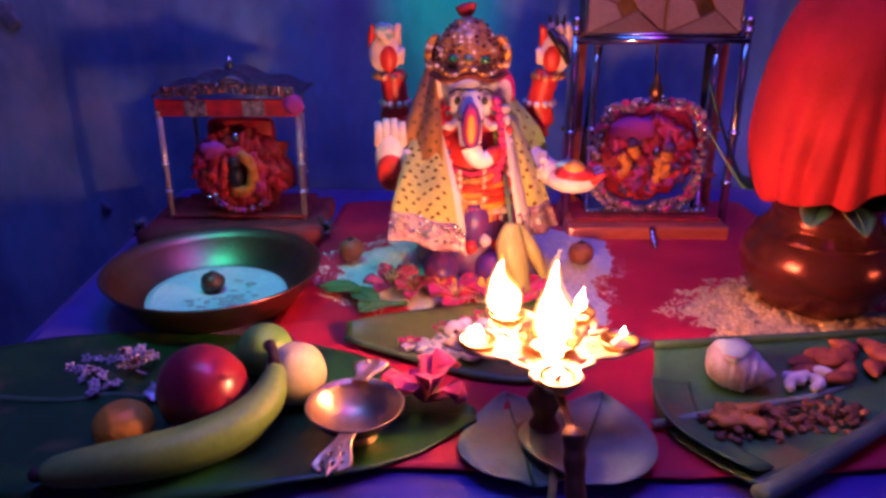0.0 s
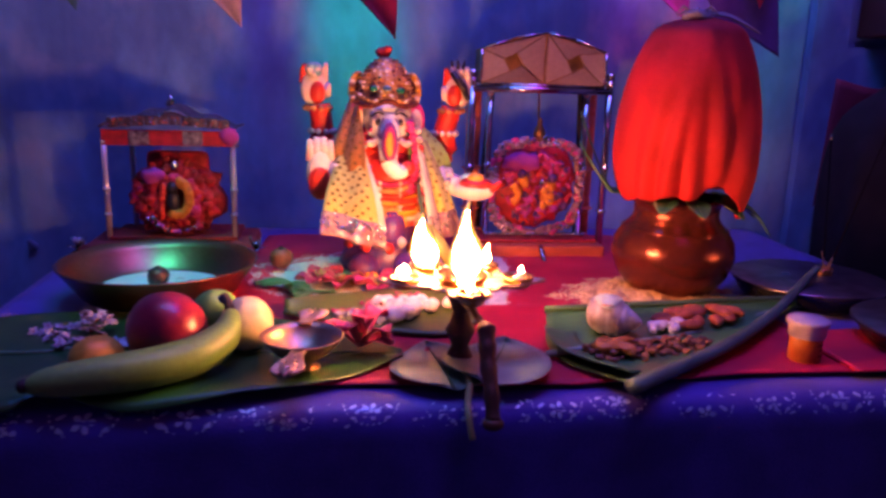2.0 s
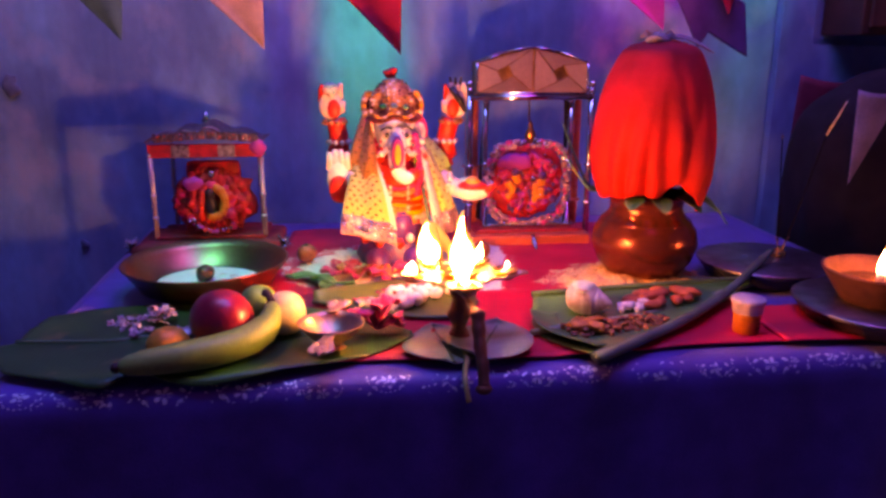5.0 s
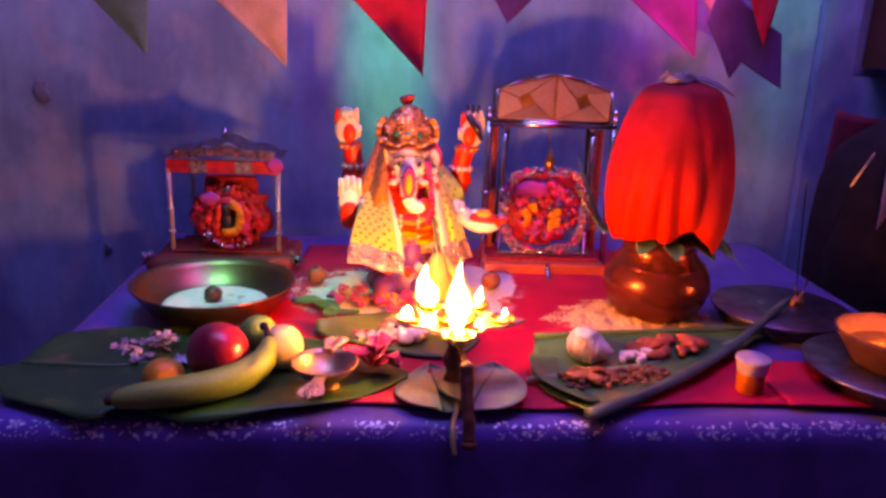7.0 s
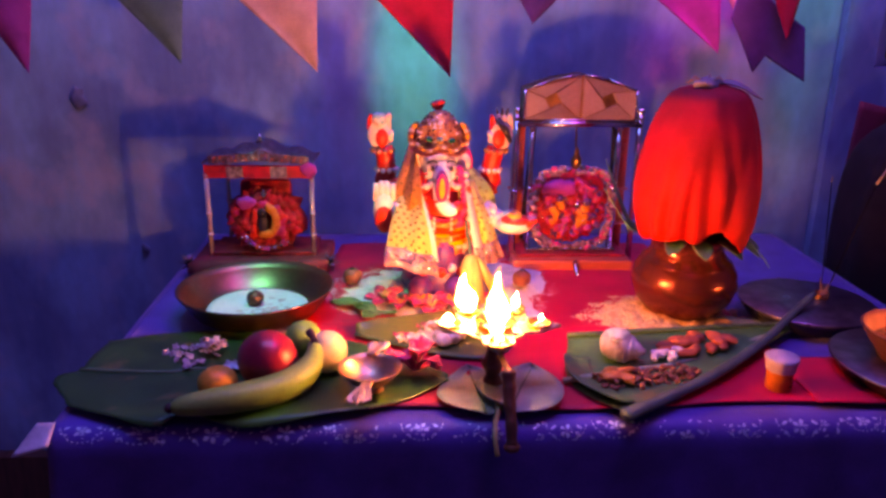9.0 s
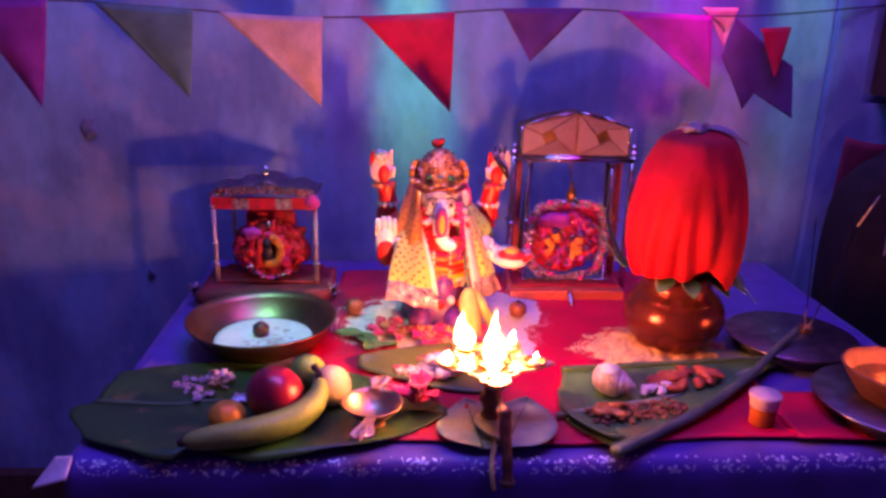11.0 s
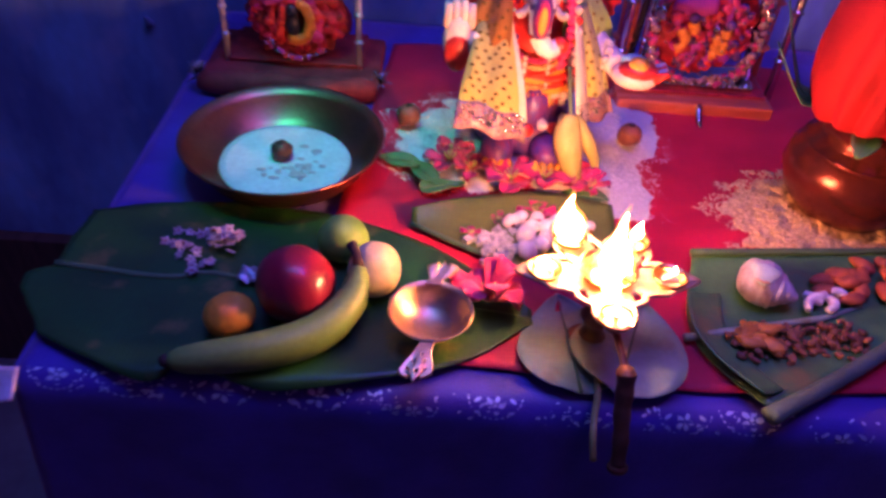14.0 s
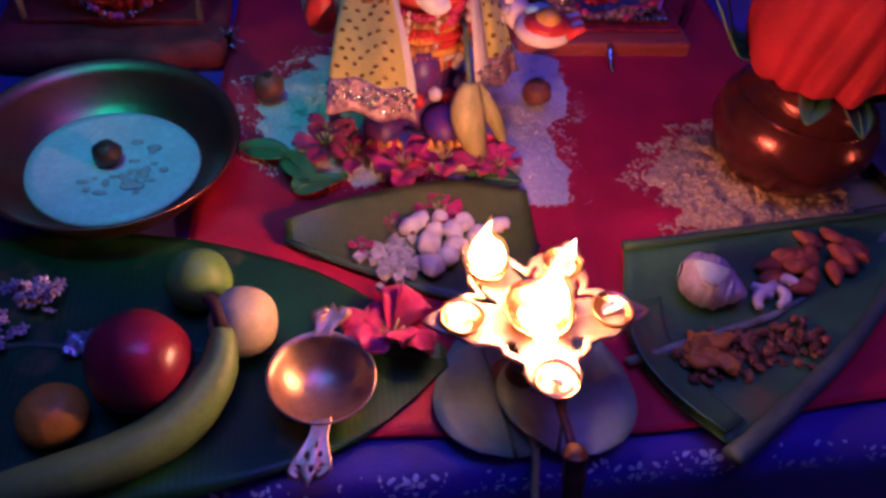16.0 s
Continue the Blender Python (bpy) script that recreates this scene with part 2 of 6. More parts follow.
CLAY = mat("baked_clay", (0.11, 0.036, 0.019), (0.075, 0.024, 0.014), rough=0.8, scale=50, bump=0.4)
OIL = mat("lamp_oil", (0.30, 0.12, 0.03), rough=0.1, scale=20, bump=0.0)
ORANGEPLASTIC = mat("orange_plastic", (0.60, 0.18, 0.03), rough=0.35, scale=20, bump=0.05)
WHITEPLASTIC = mat("white_plastic", (0.60, 0.52, 0.60), rough=0.4, scale=20, bump=0.05)
LABELPRINT = mat("label_print", (0.22, 0.05, 0.02), rough=0.6, scale=60)
ASH = mat("grey_ash", (0.35, 0.33, 0.33), (0.18, 0.17, 0.18), rough=0.95, scale=150, bump=0.5)
STICK = mat("bamboo_stick", (0.36, 0.22, 0.10), rough=0.7, scale=90)
BLACKSTICK = mat("charcoal_paste", (0.006, 0.005, 0.006), rough=1.0, scale=90)
BLACKSTICK.node_tree.nodes["Principled BSDF"].inputs["Specular IOR Level"].default_value = 0.05
BLACK = mat("black_cover", (0.008, 0.006, 0.007), rough=0.95, scale=30, fine=400, bump=0.4)
GREYCLOTH = mat("grey_cloth", (0.30, 0.26, 0.34), rough=0.8, scale=20)
FLAGS = {c: mat(c + "_felt", v, tuple(0.75 * q for q in v), rough=0.9, scale=30, fine=500, bump=0.3) for c, v in dict(
    magenta=(0.24, 0.03, 0.26), green=(0.08, 0.22, 0.20), tan=(0.58, 0.44, 0.36), red=(0.62, 0.02, 0.06), purple=(0.11, 0.04, 0.20), pink=(0.42, 0.05, 0.42), indigo=(0.10, 0.05, 0.24),
    maroon=(0.20, 0.03, 0.06)).items()}
CORD = mat("dark_cord", (0.06, 0.05, 0.08), rough=0.9)
SKIN = mat("statue_pink_white", (0.78, 0.70, 0.70), (0.68, 0.54, 0.54), rough=0.4, scale=50, bump=0.08)
SREDGLAZE = mat("statue_red", (0.66, 0.04, 0.03), (0.5, 0.03, 0.03), rough=0.38, scale=40, bump=0.1)
SGOLD = mat("statue_gold", (0.70, 0.42, 0.18), (0.40, 0.17, 0.09), rough=0.35, metal=0.6, scale=130, fine=400, bump=0.8)
SBLUE = mat("statue_blue", (0.06, 0.04, 0.28), (0.17, 0.03, 0.18), rough=0.4, scale=120, bump=0.2)
SYELLOW = mat("statue_yellow", (0.75, 0.42, 0.05), (0.65, 0.3, 0.04), rough=0.4, scale=60)
SCROWN = mat("statue_crown_brown", (0.22, 0.06, 0.04), (0.10, 0.03, 0.025), rough=0.35, metal=0.3, scale=160, fine=500, bump=0.9)
SGREEN = mat("statue_green", (0.02, 0.24, 0.14), (0.01, 0.12, 0.08), rough=0.2, scale=60, coat=0.5)
SFACE = mat("statue_face_white", (0.72, 0.78, 0.84), (0.50, 0.60, 0.74), rough=0.35, scale=110, bump=0.05, contrast=(0.45, 0.7))
SPINK = mat("statue_magenta", (0.55, 0.03, 0.22), (0.40, 0.02, 0.14), rough=0.5, scale=120, bump=0.4)
SCYAN = mat("statue_cyan", (0.25, 0.55, 0.65), rough=0.4, scale=60)
SBLACK = mat("statue_black", (0.02, 0.02, 0.03), rough=0.3, scale=60)
PEARL = mat("pearl_bead", (0.78, 0.70, 0.68), rough=0.25, scale=60, bump=0.02)
SHAWLGOLD = mat("amber_net", (0.32, 0.13, 0.01), (0.24, 0.10, 0.01), rough=0.5, scale=30, fine=900, bump=0.5, sheen=0.3)
SHAWLGREEN = mat("green_net", (0.30, 0.42, 0.10), (0.20, 0.36, 0.10), rough=0.5, scale=30, fine=900, bump=0.5, sheen=0.3)
SHAWL = mat("yellow_net", (0.50, 0.44, 0.08), (0.36, 0.40, 0.12), rough=0.6, scale=30, fine=900, bump=0.5, sheen=0.3)
SHAWLPALE = mat("pale_net", (0.66, 0.64, 0.56), (0.52, 0.50, 0.40), rough=0.6, scale=30, fine=900, bump=0.5)
SEQUIN = mat("dark_sequin", (0.16, 0.10, 0.02), rough=0.3, metal=0.5, scale=60)
LACE = mat("pink_silver_lace", (0.70, 0.50, 0.48), (0.34, 0.16, 0.26), rough=0.25, metal=0.6, scale=220, fine=600, bump=0.8)
TINSEL = mat("tinsel", (0.70, 0.75, 0.72), (0.3, 0.45, 0.4), rough=0.15, metal=1.0, scale=150, bump=0.6)
IDOLRED = mat("idol_red_cloth", (0.50, 0.014, 0.045), (0.24, 0.008, 0.03), rough=0.5, scale=90, fine=500, bump=0.6)
VARNISH = mat("varnished_wood", (0.66, 0.17, 0.09), (0.46, 0.09, 0.05), rough=0.28, scale=14, fine=120, stretch=(0.3, 2, 2), coat=0.4)
MAROON = mat("maroon_velvet", (0.30, 0.028, 0.030), (0.16, 0.014, 0.018), rough=0.8, scale=40)
SILVERCLOTH = mat("silver_brocade", (0.45, 0.42, 0.45), (0.12, 0.08, 0.12), rough=0.35, metal=0.5, scale=160, bump=0.6)
DARKBROCADE = mat("dark_brocade", (0.16, 0.12, 0.15), (0.05, 0.03, 0.05), rough=0.4, metal=0.4, scale=160, bump=0.6)
CLEARROD = mat("clear_rod", (0.55, 0.58, 0.66), (0.42, 0.44, 0.52), rough=0.22, metal=0.4, scale=40, bump=0.05)
HUSK = mat("pale_husk", (0.54, 0.48, 0.17), (0.32, 0.34, 0.09), rough=0.5, scale=30, stretch=(3, 3, 0.4))
FLAMECORE = flame_mat("flame_core", (1.0, 0.33, 0.14), 640.0)
FLAMEEDGE = flame_mat("flame_edge", (1.0, 0.42, 0.10), 5.0, 0.80)

# ---- shaping helpers ----
RNG = random.Random(7)


def smooth(bm):
    for f in bm.faces:
        f.smooth = True
    return bm


def mesh_of(name, bm, materials):
    me = bpy.data.meshes.new(name)
    bmesh.ops.recalc_face_normals(bm, faces=bm.faces[:])
    bm.to_mesh(me)
    bm.free()
    for m in (materials if isinstance(materials, (list, tuple)) else [materials]):
        me.materials.append(m)
    return me


def part(name, bm, material, parent, label=""):
    ob = new(name, mesh_of(name, bm, material))
    ob.parent = parent
    return tagged(ob, label) if label else ob


def thing(name, place, label, category, group="", turn=0.0):
    ob = new(name)
    ob.empty_display_size = 0.02
    ob.matrix_world = pose(*place, 0, 0, turn)
    return tagged(ob, label, category, group)


def solo(name, bm, material, place, label, category, group="", turn=0.0, kind=""):
    ob = new(name, mesh_of(name, bm, material))
    ob.matrix_world = pose(*place, 0, 0, turn)
    return tagged(ob, label, category, group, kind)


def put(bm, verts, faces, mi=0):
    vs = [bm.verts.new(v) for v in verts]
    for f in faces:
        try:
            face = bm.faces.new([vs[k] for k in f])
            face.material_index, face.smooth = mi, True
        except ValueError:
            pass
    return vs


def lathe(bm, profile, n=40, mi=0, centre=(0, 0, 0), wobble=None):
    """Turns a profile of (radius, height) round the upright axis."""
    verts, faces = [], []
    for r, z in profile:
        for k in range(n):
            a = 2 * math.pi * k / n
            s = wobble(a, z) if wobble else 1.0
            verts.append((centre[0] + r * s * math.cos(a), centre[1] + r * s * math.sin(a), centre[2] + z))
    m = len(profile)
    for i in range(m - 1):
        for k in range(n):
            faces.append((i * n + k, i * n + (k + 1) % n, (i + 1) * n + (k + 1) % n, (i + 1) * n + k))
    faces.append(tuple(range(n))[::-1])
    faces.append(tuple((m - 1) * n + k for k in range(n)))
    put(bm, verts, faces, mi)
    return bm


def tube(bm, path, radii, n=12, mi=0, flat=1.0):
    """A round bar along a path of points, with one radius or one a point."""
    pts = [Vector(p) for p in path]
    if not isinstance(radii, (list, tuple)):
        radii = [radii] * len(pts)
    verts, faces = [], []
    up = Vector((0, 0, 1))
    for i, p in enumerate(pts):
        d = (pts[min(i + 1, len(pts) - 1)] - pts[max(i - 1, 0)]).normalized()
        side = d.cross(up if abs(d.z) < 0.95 else Vector((0, 1, 0))).normalized()
        top = side.cross(d).normalized()
        for k in range(n):
            a = 2 * math.pi * k / n
            verts.append(p + side * radii[i] * math.cos(a) + top * radii[i] * flat * math.sin(a))
    for i in range(len(pts) - 1):
        for k in range(n):
            faces.append((i * n + k, i * n + (k + 1) % n, (i + 1) * n + (k + 1) % n, (i + 1) * n + k))
    faces.append(tuple(range(n))[::-1])
    faces.append(tuple((len(pts) - 1) * n + k for k in range(n)))
    put(bm, verts, faces, mi)
    return bm


def curve_points(points, steps=6):
    """A smooth line through the points."""
    p = [Vector(q) for q in points]
    out = []
    for i in range(len(p) - 1):
        a, b, c, d = p[max(i - 1, 0)], p[i], p[i + 1], p[min(i + 2, len(p) - 1)]
        for s in range(steps):
            t = s / steps
            out.append(0.5 * ((2 * b) + (c - a) * t + (2 * a - 5 * b + 4 * c - d) * t * t + (3 * b - a - 3 * c + d) * t ** 3))
    return out + [p[-1]]


def ball(bm, centre, radii, mi=0, seg=16, rings=10, lumpy=0.0, freq=40.0, turn=None):
    if not isinstance(radii, (list, tuple)):
        radii = (radii,) * 3
    verts, faces = [], []
    c = Vector(centre)
    for i in range(rings + 1):
        th = math.pi * i / rings
        for k in range(seg):
            a = 2 * math.pi * k / seg
            v = Vector((math.sin(th) * math.cos(a), math.sin(th) * math.sin(a), math.cos(th)))
            w = Vector((v.x * radii[0], v.y * radii[1], v.z * radii[2]))
            if lumpy:
                w *= 1 + lumpy * noise.noise((w + c) * freq)
            verts.append(c + (turn @ w if turn else w))
    for i in range(rings):
        for k in range(seg):
            faces.append((i * seg + k, i * seg + (k + 1) % seg, (i + 1) * seg + (k + 1) % seg, (i + 1) * seg + k))
    put(bm, verts, faces, mi)
    return bm


def block(bm, lo, hi, bevel=0.0, mi=0):
    verts = [(x, y, z) for x in (lo[0], hi[0]) for y in (lo[1], hi[1]) for z in (lo[2], hi[2])]
    faces = [(0, 1, 3, 2), (4, 6, 7, 5), (0, 4, 5, 1), (2, 3, 7, 6), (0, 2, 6, 4), (1, 5, 7, 3)]
    vs = [bm.verts.new(v) for v in verts]
    fs = [bm.faces.new([vs[k] for k in f]) for f in faces]
    for f in fs:
        f.material_index = mi
    if bevel:
        es = list({e for f in fs for e in f.edges})
        bmesh.ops.bevel(bm, geom=es, offset=bevel, segments=2, affect="EDGES", profile=0.6)
    return bm


def sheet(bm, fn, nu, nv, thick, mi=0, skip=None):
    """A thin solid sheet from fn(u, v), with u and v from 0 to 1."""
    top = [[Vector(fn(i / nu, j / nv)) for j in range(nv + 1)] for i in range(nu + 1)]
    verts, faces = [], []
    for s in (0, 1):
        for i in range(nu + 1):
            for j in range(nv + 1):
                p = top[i][j]
                du = top[min(i + 1, nu)][j] - top[max(i - 1, 0)][j]
                dv = top[i][min(j + 1, nv)] - top[i][max(j - 1, 0)]
                nrm = du.cross(dv)
                nrm = nrm.normalized() if nrm.length > 1e-12 else Vector((0, 0, 1))
                verts.append(p - nrm * thick * s)
    w, o = nv + 1, (nu + 1) * (nv + 1)
    kept = {(i, j) for i in range(nu) for j in range(nv) if not (skip and skip((i + 0.5) / nu, (j + 0.5) / nv))}
    for i, j in kept:
        a, b, c, d = i * w + j, (i + 1) * w + j, (i + 1) * w + j + 1, i * w + j + 1
        faces += [(a, b, c, d), (o + d, o + c, o + b, o + a)]
        if (i, j - 1) not in kept:
            faces.append((b, a, o + a, o + b))
        if (i, j + 1) not in kept:
            faces.append((d, c, o + c, o + d))
        if (i - 1, j) not in kept:
            faces.append((a, d, o + d, o + a))
        if (i + 1, j) not in kept:
            faces.append((c, b, o + b, o + c))
    put(bm, verts, faces, mi)
    return bm


def nb():
    return bmesh.new()


def wave_noise(x, y, s, a, z=0.0):
    return a * noise.noise(Vector((x * s, y * s, z)))


def profile(knots, t):
    """Value at t on a smooth line through knots of (t, value)."""
    n = len(knots)
    t = min(max(t, knots[0][0]), knots[-1][0])
    k = 0
    while k < n - 2 and t > knots[k + 1][0]:
        k += 1
    (t0, v0), (t1, v1) = knots[k], knots[k + 1]
    m = []
    for q in (k, k + 1):
        a, b = knots[max(q - 1, 0)], knots[min(q + 1, n - 1)]
        m.append((b[1] - a[1]) / (b[0] - a[0]))
    h = t1 - t0
    u = (t - t0) / h
    return (2 * u ** 3 - 3 * u * u + 1) * v0 + (u ** 3 - 2 * u * u + u) * h * m[0] + (3 * u * u - 2 * u ** 3) * v1 + (u ** 3 - u * u) * h * m[1]


T = 0.75  # table top

# ---- room ----


def slab(name, lo, hi, material, label):
    ob = new(name, mesh_of(name, block(nb(), lo, hi), material))
    return tagged(ob, label, "room", kind="structure")


slab("floor", (-1.8, -1.8, -0.1), (1.8, 1.15, 0), FLOOR, "grey cement floor of a small room")
slab("ceiling", (-1.8, -1.8, 2.6), (1.8, 1.15, 2.7), CEIL, "plain painted ceiling")
bm = nb()
sheet(bm, lambda u, v: (-1.7 + 3.4 * u, 1.035 + wave_noise(u * 3.4, v * 2.6, 3, 0.006), 2.6 - 2.6 * v), 60, 46, -0.1)
tagged(new("wall_north", mesh_of("wall_north", bm, WALL)), "uneven blue limewashed wall with damp patches", "wall", kind="structure")
slab("wall_west", (-1.8, -1.7, 0), (-1.7, 1.15, 2.6), PLASTER, "plain plaster wall")
slab("wall_east", (1.7, -1.7, 0), (1.8, 1.15, 2.6), PLASTER, "plain plaster wall")
slab("wall_south", (-1.7, -1.8, 0), (1.7, -1.7, 2.6), PLASTER, "plain plaster wall")
slab("wall_pilaster", (0.708, 1.006, 0.315), (0.768, 1.024, 2.6), WALL, "shallow blue limewashed pilaster on the wall")
slab("wall_ledge", (0.768, 1.006, 0.315), (1.7, 1.024, 1.046), WALL, "thicker blue limewashed wall below a niche")
slab("baseboard", (-1.7, 1.008, 0), (1.7, 1.032, 0.315), WOOD, "dark brown painted dado along the wall's foot")
for sx, sz, sr in ((-0.560, 0.980, 0.013), (-0.48, 0.72, 0.007)):
    bm = nb()
    ball(bm, (0, 0, 0), (sr, 0.0022, sr * 1.3), lumpy=0.8, freq=90)
    tagged(new("wall_hole", mesh_of("wall_hole", bm, STAIN)), "dark chip in the painted wall", "wall", kind="structure").location = (sx, 1.031, sz)

# ---- table, cloths ----
table = thing("table", (0.14, 0.71, 0), "dark wooden table under a blue cloth", "table")
part("tabletop", block(nb(), (-0.495, -0.312, 0.715), (0.495, 0.312, 0.741), 0.004), WOOD, table)
for lx in (-0.45, 0.45):
    for ly in (-0.27, 0.27):
        part("leg", block(nb(), (lx - 0.022, ly - 0.022, 0), (lx + 0.022, ly + 0.022, 0.715), 0.003), WOOD, table)

X0, X1, Y0, Y1 = -0.362, 0.645, 0.392, 1.026


def cloth_point(u, v):
    """Top of the table cloth, then round the front edge and down in shallow folds."""
    x = X0 + (X1 - X0) * u
    s = v * 1.25
    top = Y1 - Y0
    if s < top:
        y, z = Y1 - s, T - 0.004 + wave_noise(x, s, 9, 0.0012)
    else:
        d = s - top
        r = 0.016
        if d < r * 1.57:
            a = d / r
            y, z = Y0 - r * math.sin(a), T - 0.004 - r * (1 - math.cos(a))
        else:
            h = d - r * 1.57
            y = Y0 - r - h * 0.03 - 0.012 * min(1, h * 6) * (0.5 + 0.5 * math.sin(x * 46 + 2 * math.sin(x * 9)))
            z = T - 0.004 - r - h
    return (x + 0.01 * math.sin(s * 5) * (1 if s > top else 0), y, z)


cloth = thing("tablecloth", (0, 0, 0), "blue printed cloth covering the table and hanging in front", "tablecloth")
bm = nb()
sheet(bm, cloth_point, 130, 110, 0.002)
part("cloth", bm, BLUECLOTH, cloth)
# side falls of the cloth
for sx, d in ((X0, -1), (X1, 1)):
    bm = nb()
    sheet(bm, lambda u, v: (sx + d * (0.004 + 0.006 * math.sin(u * 30) * v + 0.02 * v), Y0 - 0.012 + (Y1 - Y0 + 0.01) * u, T - 0.004 - 0.5 * v), 50, 16, 0.002)
    part("side_fall", bm, BLUECLOTH, cloth)
# pale turned-back corner
bm = nb()
sheet(bm, lambda u, v: (-0.370 + 0.016 * u - 0.018 * v * (1 - u), 0.378 - 0.020 * v, 0.757 - 0.014 * v - 0.010 * v * (1 - u)), 8, 8, 0.002)
part("turned_corner", bm, HEM, cloth, "white lining turned out at the corner")


def cloth_at(x, d):
    """A place on the cloth d metres past the table's front edge line, measured down the cloth."""
    s = (Y1 - Y0) + d
    return Vector(cloth_point((x - X0) / (X1 - X0), s / 1.25))


def motif(x, d, r):
    """Printed flower with leaves, lying on the cloth's edge."""
    bm = nb()

    def patch(cx, cd, pr, squash=1.0, a0=0.0):
        pts = []
        for k in range(8):
            a = 2 * math.pi * k / 8
            q, w = pr * math.cos(a), pr * squash * math.sin(a)
            p = cloth_at(cx + q * math.cos(a0) - w * math.sin(a0), cd + q * math.sin(a0) + w * math.cos(a0))
            pts.append(p + Vector((0, -0.0012, 0.0012)))
        f = [bm.verts.new(p) for p in pts]
        bm.faces.new(f)

    for k in range(5):
        a = 2 * math.pi * k / 5
        patch(x + r * 0.6 * math.cos(a), d + r * 0.6 * math.sin(a), r * 0.36, 0.7, a)
    patch(x, d, r * 0.2)
    for k in range(14):
        a = math.pi * (0.05 + 0.9 * k / 13)
        patch(x + r * 2.6 * math.cos(a), d + r * 2.3 * math.sin(a) - r, r * 0.16, 0.6, a + 1.57)
    for s in (-1, 1):
        patch(x + s * r * 1.7, d - r * 0.5, r * 0.42, 0.45, s * 0.6)
        patch(x + s * r * 1.6, d + r * 0.6, r * 0.36, 0.45, -s * 0.7)
    part("printed_flower", bm, PRINT, cloth, "silvery printed flower spray")


def scrap(x, d, r, seed):
    """Loose printed petals and dots between the sprays."""
    q = random.Random(seed)
    bm = nb()
    for k in range(q.randrange(4, 9)):
        cx, cd, pr, a0 = x + q.gauss(0, r), d + q.gauss(0, r * 0.6), r * q.uniform(0.10, 0.26), q.uniform(0, 3)
        ring = []
        for j in range(7):
            a = 2 * math.pi * j / 7
            u, w = pr * math.cos(a), 0.55 * pr * math.sin(a)
            ring.append(bm.verts.new(cloth_at(cx + u * math.cos(a0) - w * math.sin(a0), cd + u * math.sin(a0) + w * math.cos(a0)) + Vector((0, -0.0012, 0.0012))))
        bm.faces.new(ring)
    part("printed_petal_scatter", bm, PRINT, cloth, "silvery printed petals")["kind"] = "stuff"


PR = random.Random(3)
x, k = X0 + 0.03, 0
while x < X1 - 0.03:
    motif(x, 0.010 + PR.uniform(-0.006, 0.012), PR.uniform(0.0065, 0.0105))
    for j in range(3):
        scrap(x + PR.uniform(0.012, 0.05), PR.uniform(-0.004, 0.026), 0.010, k * 3 + j)
    x += PR.uniform(0.046, 0.074)
    k += 1

bm = nb()
sheet(bm, lambda u, v: ((-0.128 + (0.385 + 0.128) * u) * (1 - v) + (-0.165 + (0.425 + 0.165) * u) * v, 0.95 - 0.545 * v + 0.006 * math.sin(u * 9),
      T + 0.0005 + abs(wave_noise(u * 0.5, v * 0.55, 14, 0.003)) + 0.0028 * math.exp(-((v - 0.63 - 0.03 * u) * 60) ** 2)), 60, 60, 0.0015)
solo("red_altar_cloth", bm, REDCLOTH, (0, 0, 0.0012), "creased red cloth spread over the blue tablecloth", "cloth")
bm = nb()
sheet(bm, lambda u, v: (0.402 + 0.22 * u, 0.508 - 0.105 * v - 0.01 * u, T + 0.0040 + abs(wave_noise(u, v, 5, 0.0012))), 24, 14, 0.0015)
solo("red_mat", bm, REDCLOTH, (0, 0, 0.0012), "small red cloth near the table's edge", "cloth")

# ---- statue on its rice bed ----
STATUE = [SKIN, SREDGLAZE, SGOLD, SBLUE, SYELLOW, SCYAN, SBLACK, PEARL, PINKFLOWER, SCROWN, SGREEN, SFACE, SPINK]
bm = nb()
# feet and lower robe
for fx in (-0.002, 0.048):
    ball(bm, (fx, 0.685, 0.775), (0.017, 0.022, 0.016), 3)
    for k in range(4):
        ball(bm, (fx - 0.012 + 0.008 * k, 0.665, 0.767), (0.004, 0.006, 0.008), 4, 8, 6)
lathe(bm, [(0.050, 0.0), (0.056, 0.012), (0.048, 0.03), (0.044, 0.05), (0.046, 0.07), (0.042, 0.085)], 28, 3, (0.027, 0.745, 0.757))
ball(bm, (0.03, 0.712, 0.812), (0.020, 0.022, 0.028), 3)
for k in range(9):
    a = math.pi * (1.15 + 0.7 * k / 8)
    ball(bm, (0.027 + 0.05 * math.cos(a), 0.742 + 0.052 * math.sin(a), 0.795 + 0.006 * (k % 2)), 0.0065, 7 if k % 2 else 1, 8, 6, 0.3, 200)
for k, (mi, z, r) in enumerate(((1, 0.838, 0.046), (4, 0.832, 0.0475), (7, 0.826, 0.047), (1, 0.846, 0.047))):
    lathe(bm, [(r, -0.003), (r + 0.002, 0), (r, 0.003)], 28, mi, (0.03, 0.748, z))
# belly and chest
ball(bm, (0.028, 0.752, 0.865), (0.045, 0.042, 0.040), 1)
ball(bm, (0.028, 0.765, 0.895), (0.052, 0.034, 0.03), 1)
for k in range(12):
    t = k / 11
    ball(bm, (0.050 + 0.006 * math.sin(3 * t), 0.716 - 0.010 * math.sin(2.6 * t), 0.932 - 0.075 * t), (0.0055, 0.005, 0.0046), 12, 8, 6, 0.3, 200)
    ball(bm, (0.0585 + 0.005 * math.sin(3 * t), 0.712 - 0.012 * math.sin(2.6 * t), 0.925 - 0.105 * t), 0.0046, (7, 7, 1, 7, 4)[k % 5], 8, 6)
